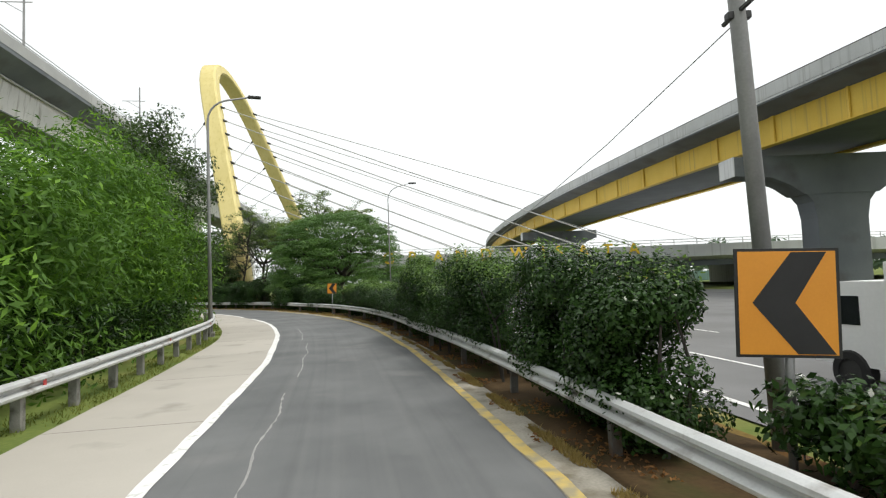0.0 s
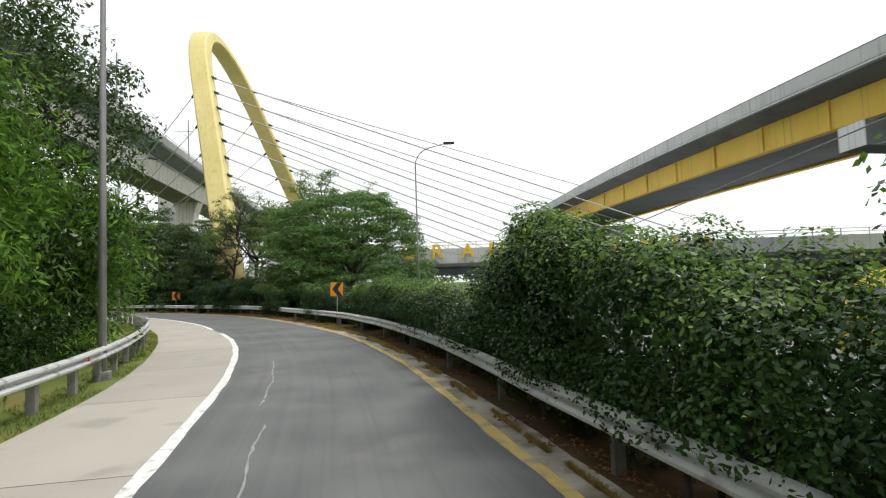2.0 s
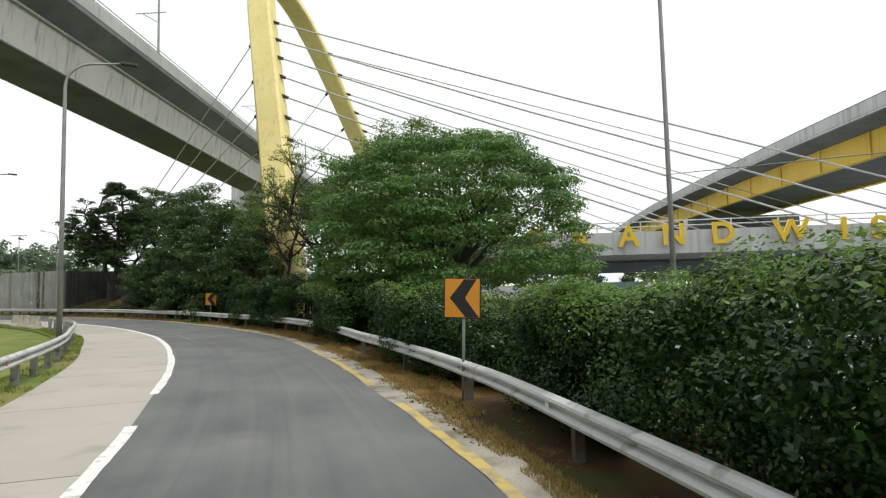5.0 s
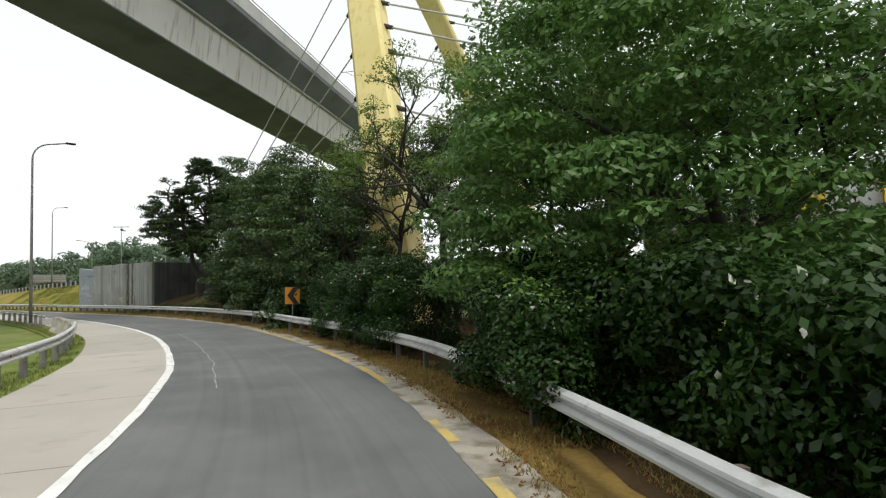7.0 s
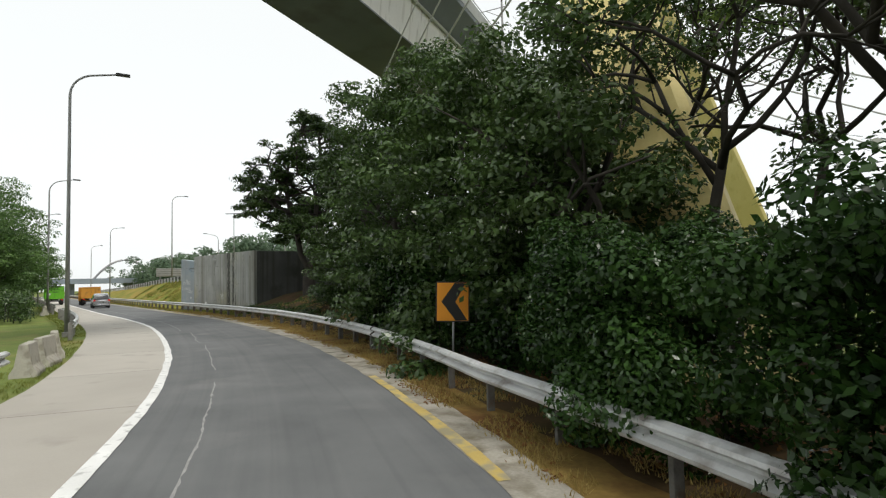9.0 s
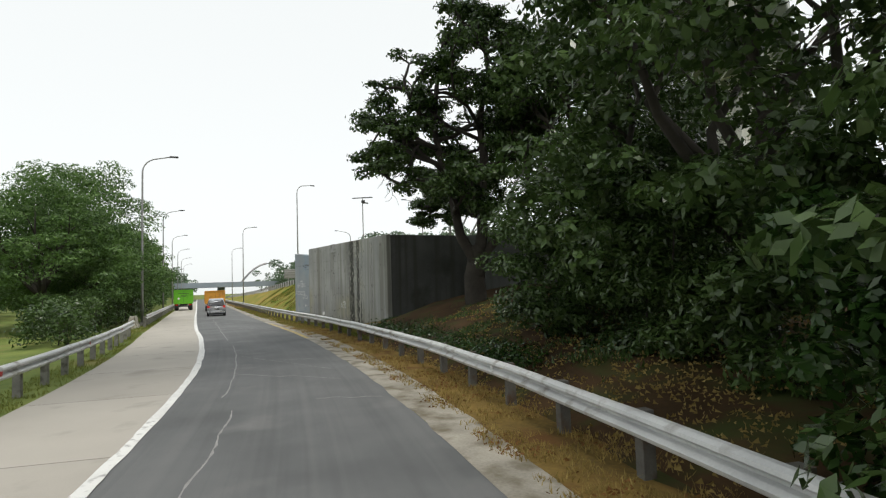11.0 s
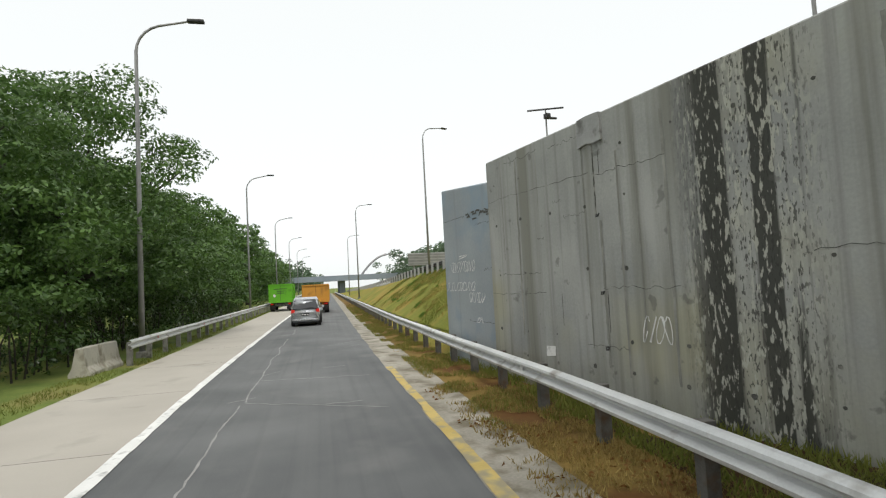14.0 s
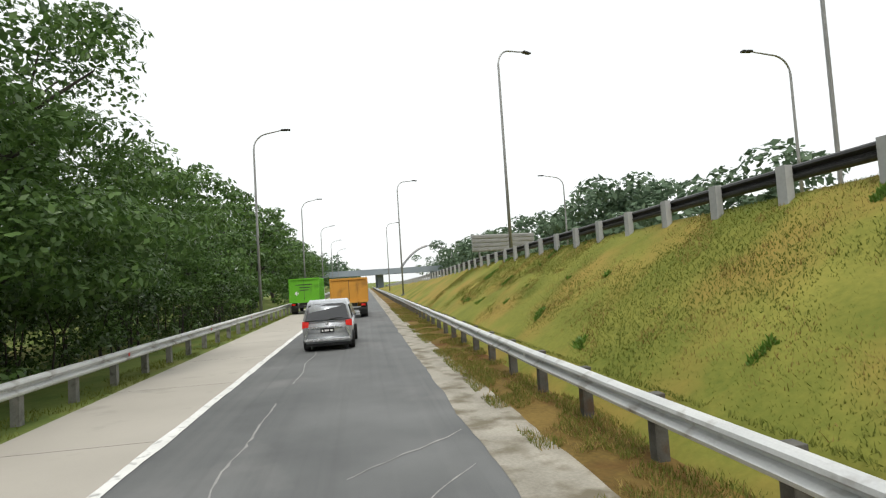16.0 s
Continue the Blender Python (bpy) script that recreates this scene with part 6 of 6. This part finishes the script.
def minivan(at):
    """A compact people carrier; it faces +y, its rear plane is y = 0."""
    van = thing("minivan", "silver-grey compact minivan driving ahead in the lane", "car", at)
    low = [(0.02, 0.42), (0.0, 0.62), (0.03, 0.95), (0.10, 1.02), (3.2, 0.98), (3.75, 0.85), (4.12, 0.68), (4.2, 0.45), (4.15, 0.26), (0.15, 0.26)]
    bm = loft(low, [0.80, 0.84, 0.85, 0.83, 0.83, 0.80, 0.72, 0.72, 0.76, 0.78])
    bmesh.ops.bevel(bm, geom=bm.edges, offset=0.05, segments=2, affect="EDGES")
    part("body", bm, PAINT_SILVER, van, smooth=True)
    top = [(0.10, 1.0), (0.30, 1.52), (0.42, 1.66), (0.9, 1.715), (1.9, 1.69), (2.5, 1.58), (3.35, 0.98)]
    bm = loft(top, [0.82, 0.71, 0.64, 0.62, 0.63, 0.66, 0.80])
    bmesh.ops.bevel(bm, geom=bm.edges, offset=0.045, segments=2, affect="EDGES")
    part("cabin", bm, PAINT_SILVER, van, smooth=True)
    # Rear window, slightly proud of the tailgate.
    def quad_panel(name, pts, mat, label="", thick=0.012):
        b2 = bmesh.new()
        a = [Vector(p) for p in pts]
        nrm = (a[1] - a[0]).cross(a[2] - a[0]).normalized()
        if nrm.y > 0:
            nrm = -nrm
        sweep(b2, [[p + nrm * thick for p in a], [p - nrm * 0.03 for p in a]])
        return part(name, b2, mat, van, label)
    quad_panel("rear_window", [(-0.72, 0.105, 1.04), (-0.62, 0.315, 1.52), (-0.5, 0.36, 1.575), (0.5, 0.36, 1.575), (0.62, 0.315, 1.52), (0.72, 0.105, 1.04)], GLASS_DARK, "dark tinted rear window")
    part("wiper", tube(bmesh.new(), [(0.05, 0.08, 1.06), (0.3, 0.09, 1.1), (0.52, 0.105, 1.1)], [0.014, 0.012, 0.01], 5), DARK_METAL, van)
    for sx in (-1, 1):
        quad_panel("tail_light", [(sx * 0.83, 0.03, 0.80), (sx * 0.81, 0.05, 1.03), (sx * 0.60, 0.045, 1.0), (sx * 0.62, 0.01, 0.84)], TAIL_RED, "red tail light")
        part("trim_bar", tube(bmesh.new(), [(sx * 0.62, -0.012, 0.80), (sx * 0.74, -0.012, 0.46)], [0.03, 0.03], 6), CHROME, van, "silver bumper trim")
        part("mirror", boxed((0.16, 0.1, 0.16), (sx * 0.95, 2.75, 1.06), None, 0.04), PAINT_SILVER, van)
        for y in (0.72, 3.4):
            wheel(van, sx * 0.76, y, 0.31, 0.2)
        part("side_window", sweep(bmesh.new(), [[(sx * x, y, z) for x, y, z in ((0.835, 0.6, 1.06), (0.73, 0.62, 1.5), (0.74, 2.3, 1.5), (0.835, 2.95, 1.06))], [(sx * (x - 0.05), y, z) for x, y, z in ((0.835, 0.6, 1.06), (0.73, 0.62, 1.5), (0.74, 2.3, 1.5), (0.835, 2.95, 1.06))]]), GLASS_DARK, van)
    part("chrome_strip", boxed((1.05, 0.03, 0.05), (0, -0.012, 0.81), None, 0.01), CHROME, van, "bright strip above the plate")
    part("badge", boxed((0.11, 0.02, 0.09), (0, 0.012, 0.93), None, 0.008), CHROME, van)
    plate = part("number_plate", boxed((0.46, 0.02, 0.15), (0, -0.015, 0.70), None, 0.005), PLATE, van, "black number plate")
    for x, w in ((-0.16, 0.05), (-0.02, 0.14), (0.14, 0.08)):
        part("plate_bar", boxed((w, 0.008, 0.06), (x, -0.027, 0.70)), WHITE_PAINT, plate)
    bm = boxed((1.5, 0.14, 0.10), (0, 0.02, 0.40), None, 0.03)
    part("bumper_lip", bm, CHROME, van, "bright lower bumper edge")
    part("underbody", boxed((1.5, 3.6, 0.16), (0, 2.1, 0.24)), DARK_METAL, van)
    return van


def box_truck(at, paint, label, width, tall, long, floor, bars, group, decal=False, ribs=0, open_top=False):
    """A lorry with a box body; it faces +y, its rear plane is y = 0."""
    lorry = thing("truck", label, "truck", at, group)
    mid = floor + (tall - floor) / 2
    h = tall - floor
    body = part("cargo_box", boxed((width, long, h), (0, long / 2, mid), None, 0.02), paint, lorry)
    for sx in (-1, 1):
        part("corner_post", boxed((0.1, 0.06, h + 0.04), (sx * (width / 2 - 0.05), -0.025, mid), None, 0.01), paint, body)
        part("tail_light", boxed((0.28, 0.06, 0.12), (sx * (width / 2 - 0.3), -0.02, floor - 0.16), None, 0.01), TAIL_RED, lorry, "red tail light")
        part("mud_flap", boxed((0.5, 0.03, 0.45), (sx * (width / 2 - 0.35), 0.45, 0.45)), DARK_METAL, lorry)
        for y in (1.2, long + 0.9):
            wheel(lorry, sx * (width / 2 - 0.25), y, 0.46, 0.42 if y < 2 else 0.26, False)
        for k in range(ribs):
            part("side_rib", boxed((0.05, 0.09, h - 0.1), (sx * (width / 2 + 0.02), 0.3 + k * (long - 0.6) / max(ribs - 1, 1), mid), None, 0.01), paint, body)
    part("top_beam", boxed((width + 0.03, 0.07, 0.12), (0, -0.025, tall - 0.05), None, 0.01), paint, body)
    part("sill_beam", boxed((width, 0.08, 0.14), (0, -0.03, floor + 0.05), None, 0.01), paint, body)
    part("door_seam", boxed((0.025, 0.02, h - 0.3), (0, -0.006, mid)), DARK_METAL, body)
    for sx in (-0.22, 0.22):
        part("lock_rod", tube(bmesh.new(), [(sx * width, -0.03, floor + 0.15), (sx * width, -0.03, tall - 0.15)], [0.018, 0.018], 6), paint, body)
    for x, z, w in bars:
        part("writing_bar", boxed((w, 0.012, 0.07), (x, -0.008, z)), DARK_METAL, body, "dark line of unreadable writing")
    if decal:
        part("label_square", boxed((0.26, 0.012, 0.26), (-width * 0.25, -0.01, floor + h * 0.38), pose(0, 0, 0, 0, 45, 0)), WHITE_BODY, body, "white diamond label")
    part("bumper_bar", boxed((width - 0.2, 0.1, 0.14), (0, 0.05, 0.6), None, 0.02), DARK_METAL, lorry)
    part("chassis", boxed((0.9, long + 1.5, 0.22), (0, long / 2 + 0.8, floor - 0.14)), DARK_METAL, lorry)
    cab = part("cab", boxed((width - 0.15, 1.7, tall * 0.72 - 0.55), (0, long + 1.0, 0.55 + (tall * 0.72 - 0.55) / 2), None, 0.12), paint if not decal else WHITE_BODY, lorry)
    part("windscreen", boxed((width - 0.4, 0.04, 0.7), (0, long + 1.86, tall * 0.72 - 0.55), None, 0.02), GLASS_DARK, cab)
    return lorry


TRUCKS = "trucks on the ramp"
van_at = on_ramp(139.8, -1.25)
minivan(pose(van_at.x, van_at.y, 0.0, 0, 0, heading(139.8) - 1))
q = on_ramp(156.2, -0.95)
box_truck(pose(q.x, q.y, 0, 0, 0, heading(156)), ORANGE_BODY, "orange tipper truck driving ahead in the lane", 2.3, 2.55, 4.4, 1.0, [], TRUCKS, ribs=5)
q = on_ramp(166.0, -4.75)
box_truck(pose(q.x, q.y, 0, 0, 0, heading(166)), GREEN_BODY, "bright green box truck on the concrete shoulder", 2.35, 2.85, 5.2, 0.95, [(0, 2.35, 1.3), (0.05, 2.12, 0.8), (0, 1.92, 0.7)], TRUCKS, decal=True, ribs=6)


def white_truck(at):
    lorry = thing("truck", "small white box truck on the toll road", "truck", at)
    part("cargo_box", boxed((1.9, 3.9, 1.55), (0, 0, 1.5), None, 0.04), WHITE_BODY, lorry)
    cab = part("cab", sweep(bmesh.new(), [[(sx * 0.88, y, z) for y, z in ((2.0, 0.5), (3.5, 0.5), (3.6, 1.1), (3.3, 1.75), (2.9, 1.95), (2.0, 1.95))] for sx in (-1, 1)]), WHITE_BODY, lorry)
    part("windscreen", sweep(bmesh.new(), [[(sx * 0.78, y, z) for y, z in ((3.61, 1.12), (3.32, 1.72), (3.28, 1.7), (3.57, 1.1))] for sx in (-1, 1)]), GLASS_DARK, cab)
    for sx in (-1, 1):
        part("side_window", sweep(bmesh.new(), [[(sx * x, y, z) for y, z in ((2.5, 1.2), (3.35, 1.2), (3.15, 1.7), (2.5, 1.7))] for x in (0.86, 0.89)]), GLASS_DARK, cab)
        part("mirror", boxed((0.12, 0.1, 0.32), (sx * 1.05, 3.35, 1.45), None, 0.03), DARK_METAL, lorry)
        for y in (-1.2, 2.75):
            wheel(lorry, sx * 0.8, y, 0.38, 0.24, False)
    part("chassis", boxed((0.8, 5.0, 0.25), (0, 0.5, 0.58)), DARK_METAL, lorry)


white_truck(pose(8.25, 7.1, -0.03, 0, 0, 8.5))


# ---- smaller things ----
def barrier(s, d, yaw, group):
    p = on_ramp(s, d)
    bar = thing("concrete_barrier", "weathered grey concrete barrier block on the grass edge", "barrier", pose(p.x, p.y, -0.02, 0, 0, heading(s) + yaw), group)
    prof = [(-0.3, 0), (-0.3, 0.12), (-0.17, 0.3), (-0.1, 0.85), (0.1, 0.85), (0.17, 0.3), (0.3, 0.12), (0.3, 0)]
    bm = bmesh.new()
    sweep(bm, [[(x, y, z) for x, z in prof] for y in (-0.6, 0.6)])
    bmesh.ops.bevel(bm, geom=bm.edges, offset=0.02, segments=1, affect="EDGES")
    part("block", bm, BARRIER, bar)


BARRIER = material("weathered_barrier_concrete", (0.36, 0.34, 0.29), (0.52, 0.49, 0.42), 0.9, scale=1.5, fine=25, bump=0.3, spots=((0.2, 0.18, 0.14), 2.5, 0.35))
for s, d, yaw in ((81.0, -5.75, 4), (83.2, -5.8, -5), (85.4, -5.9, 8), (124.65, -7.1, 2), (125.88, -7.02, -3)):
    barrier(s, d, yaw, "concrete barrier blocks")


mast_at = Vector((-81.5, 99.1, 3.6))
mast = thing("camera_mast", "slim grey mast with a crossbar and a small camera", "mast", pose(*mast_at))
part("pole", tube(bmesh.new(), [(0, 0, -0.3), (0, 0, 7.3)], [0.055, 0.045], 8), POLE, mast)
part("crossbar", tube(bmesh.new(), [(-0.46, -0.85, 7.28), (0.46, 0.85, 7.4)], [0.05, 0.05], 6), DARK_METAL, mast)
part("camera_box", boxed((0.3, 0.25, 0.25), (0.1, 0, 6.95), None, 0.03), DARK_METAL, mast)
part("lens_hood", tube(bmesh.new(), [(0.1, 0, 6.85), (0.35, 0.42, 6.8)], [0.08, 0.06], 8), DARK_METAL, mast)

pole = thing("utility_pole", "grey steel utility pole behind the chevron sign", "pole", pose(4.05, 6.9, 0, 0, -1.8, 0))
part("pole", tube(bmesh.new(), [(0, 0, -0.3), (0, 0, 6), (0, 0, 10)], [0.12, 0.1, 0.08], 10), POLE, pole, smooth=True)

span = [(4.0, 6.9, 5.5), (3.2, 10.5, 4.7), (2.4, 14.2, 4.05), (1.8, 17.0, 3.6), (0.6, 23, 2.95), (-1.3, 31, 2.9), (-3.0, 38, 3.6), (-4.45, 43.6, 4.5)]
wire = tagged(part("overhead_cable", tube(bmesh.new(), span, [0.008] * len(span), 6), POLE), "thin grey cable sagging between the poles beside the hedge", "cable")
part("insulator", tube(bmesh.new(), [(0, -0.35, 5.5), (0, 0.35, 5.5)], [0.035, 0.035], 6), DARK_METAL, pole)
part("clamp", boxed((0.3, 0.12, 0.1), (0, 0, 5.45), None, 0.02), DARK_METAL, pole)

support = thing("bridge_pier", "pale concrete bridge pier with a drain pipe behind the wall", "bridge pier", pose(-66.7, 137.4, 0, 0, 0, 22))
part("shaft", sweep(bmesh.new(), [[(sx * w, sy * 4.2, z) for sx, sy in ((-1, -1), (1, -1), (1, 1), (-1, 1))] for z, w in ((-0.3, 3.0), (16, 3.0), (30, 3.0))]), GREYWHITE, support)
part("drain_pipe", tube(bmesh.new(), [(-1.6, -4.35, 0), (-1.6, -4.35, 16), (-1.6, -4.35, 30)], [0.12] * 3, 8), WHITE_BAND, support, "pale drain pipe")
part("ladder_rail", tube(bmesh.new(), [(-3.0, -4.35, 13), (3.0, -4.35, 13)], [0.07, 0.07], 6), WHITE_BAND, support)

# The rail and posts on top of the grass bank.
top_d = table((119.8, 8.3), (130, 8.0), (156, 7.8), (190, 7.4), (330, 7.5))
top_z = table((119.8, 3.5), (130, 3.3), (156, 2.85), (190, 2.0), (330, 0.1))
upper = thing("guard_rail", "dark guard rail on pale posts along the upper road", "guard rail")
bm = bmesh.new()
sweep(bm, [[on_ramp(s, top_d(s) - x, top_z(s) + 0.42 + z) for x, z in rail_profile()] for s in np.arange(121.5, 320, 3)])
part("beam", bm, DARK_METAL, upper)
for k in range(95):
    s = 122 + 2.0 * k
    p = on_ramp(s, top_d(s) - 0.16, top_z(s))
    bm = boxed((0.24, 0.16, 0.75), (0, 0, 0.2), None, 0.015)
    bmesh.ops.transform(bm, matrix=pose(p.x, p.y, p.z, 0, 0, heading(s) + 90), verts=bm.verts)
    part("post", bm, PARAPET, upper)


# ---- far bridges ----
far = thing("arch_bridge", "distant road bridge with a slim steel arch", "bridge")
c = on_ramp(300, 13)
side = (on_ramp(300, 30) - on_ramp(300, -20)).normalized()
arch = [c + side * (-2 + 22 * u) + Vector((0, 0, 4.5 + 8.5 * (1 - (2 * u - 1) ** 2))) for u in [k / 20 for k in range(21)]]
part("arch", tube(bmesh.new(), arch, [0.4] * 21, 6), POLE, far)
bm = bmesh.new()
ahead = Vector((-side.y, side.x, 0))
sweep(bm, [[c + side * u + ahead * v + Vector((0, 0, z)) for v, z in ((-4, 4.4), (-4, 6.2), (4, 6.2), (4, 4.4))] for u in (-40, 90)])
# The blue-grey of the bridge has the distance haze put into it.
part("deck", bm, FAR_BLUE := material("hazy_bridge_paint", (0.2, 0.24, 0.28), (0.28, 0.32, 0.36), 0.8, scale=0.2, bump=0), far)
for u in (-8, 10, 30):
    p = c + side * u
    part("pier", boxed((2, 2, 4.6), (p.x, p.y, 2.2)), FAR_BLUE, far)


# The slatted board on the upper road, and a hoarding beyond the toll road.
board = thing("sign_board", "grey slatted sign board on two posts above the bank", "sign board", pose(-109.8, 108.3, 2.9, 0, 0, heading(160) + 8))
part("backing", boxed((5.2, 0.06, 1.3), (0, 0, 1.75), None, 0.01), PARAPET, board)
for k in range(4):
    part("slat", boxed((5.2, 0.05, 0.2), (0, -0.06, 1.27 + 0.32 * k), None, 0.01), POLE, board)
for x in (-2.0, 2.0):
    part("post", tube(bmesh.new(), [(x, 0.08, -0.4), (x, 0.08, 2.4)], [0.08, 0.08], 8), POLE, board)
TEAL = material("teal_hoarding_paint", (0.12, 0.22, 0.2), (0.2, 0.31, 0.28), 0.6, scale=0.5, fine=12, bump=0.05, streak=((0.1, 0.14, 0.12), 0.25))
hoarding = thing("hoarding", "teal sheet-metal hoarding beyond the toll road", "fence")
for k in range(24):
    part("sheet", boxed((2.96, 0.05, 2.3), (2 + 3 * k, 128 + 0.12 * k, 1.1), None, 0.01), TEAL, hoarding)


def minibus(at, paint, label):
    """A small bus facing +y."""
    bus = thing("minibus", label, "bus", at)
    side = [(0, 0.35), (0.02, 1.0), (0.12, 1.95), (0.3, 2.2), (4.0, 2.2), (4.5, 2.0), (4.95, 1.25), (5.1, 0.9), (5.1, 0.35)]
    bm = loft(side, [0.86, 0.9, 0.8, 0.72, 0.72, 0.76, 0.86, 0.86, 0.86])
    bmesh.ops.bevel(bm, geom=bm.edges, offset=0.05, segments=2, affect="EDGES")
    part("body", bm, paint, bus, smooth=True)
    for sx in (-1, 1):
        for y in (0.45, 1.5, 2.55, 3.55):
            part("side_window", boxed((0.04, 0.9, 0.6), (sx * 0.865, y + 0.45, 1.5), pose(0, 0, 0, 0, -6 * sx, 0), 0.015), GLASS_DARK, bus)
        for y in (1.0, 4.1):
            wheel(bus, sx * 0.76, y, 0.33, 0.2)
        part("tail_light", boxed((0.12, 0.04, 0.3), (sx * 0.78, -0.0, 0.85), None, 0.01), TAIL_RED, bus, "red tail light")
    part("rear_window", boxed((1.3, 0.04, 0.6), (0, 0.07, 1.5), pose(0, 0, 0, -6, 0, 0), 0.015), GLASS_DARK, bus, "dark rear window")
    part("windscreen", boxed((1.4, 0.04, 0.8), (0, 4.78, 1.6), pose(0, 0, 0, 31, 0, 0), 0.015), GLASS_DARK, bus)


p = on_main(12.5, 5.0, -0.03)
minibus(pose(p.x, p.y, p.z, 0, 0, 8.6), YELLOW_BODY, "bright yellow minibus on the toll road")
p = on_main(58, 5.2, -0.03)
minibus(pose(p.x, p.y, p.z, 0, 0, 8.6), WHITE_BODY, "white van on the toll road beyond the hedge")
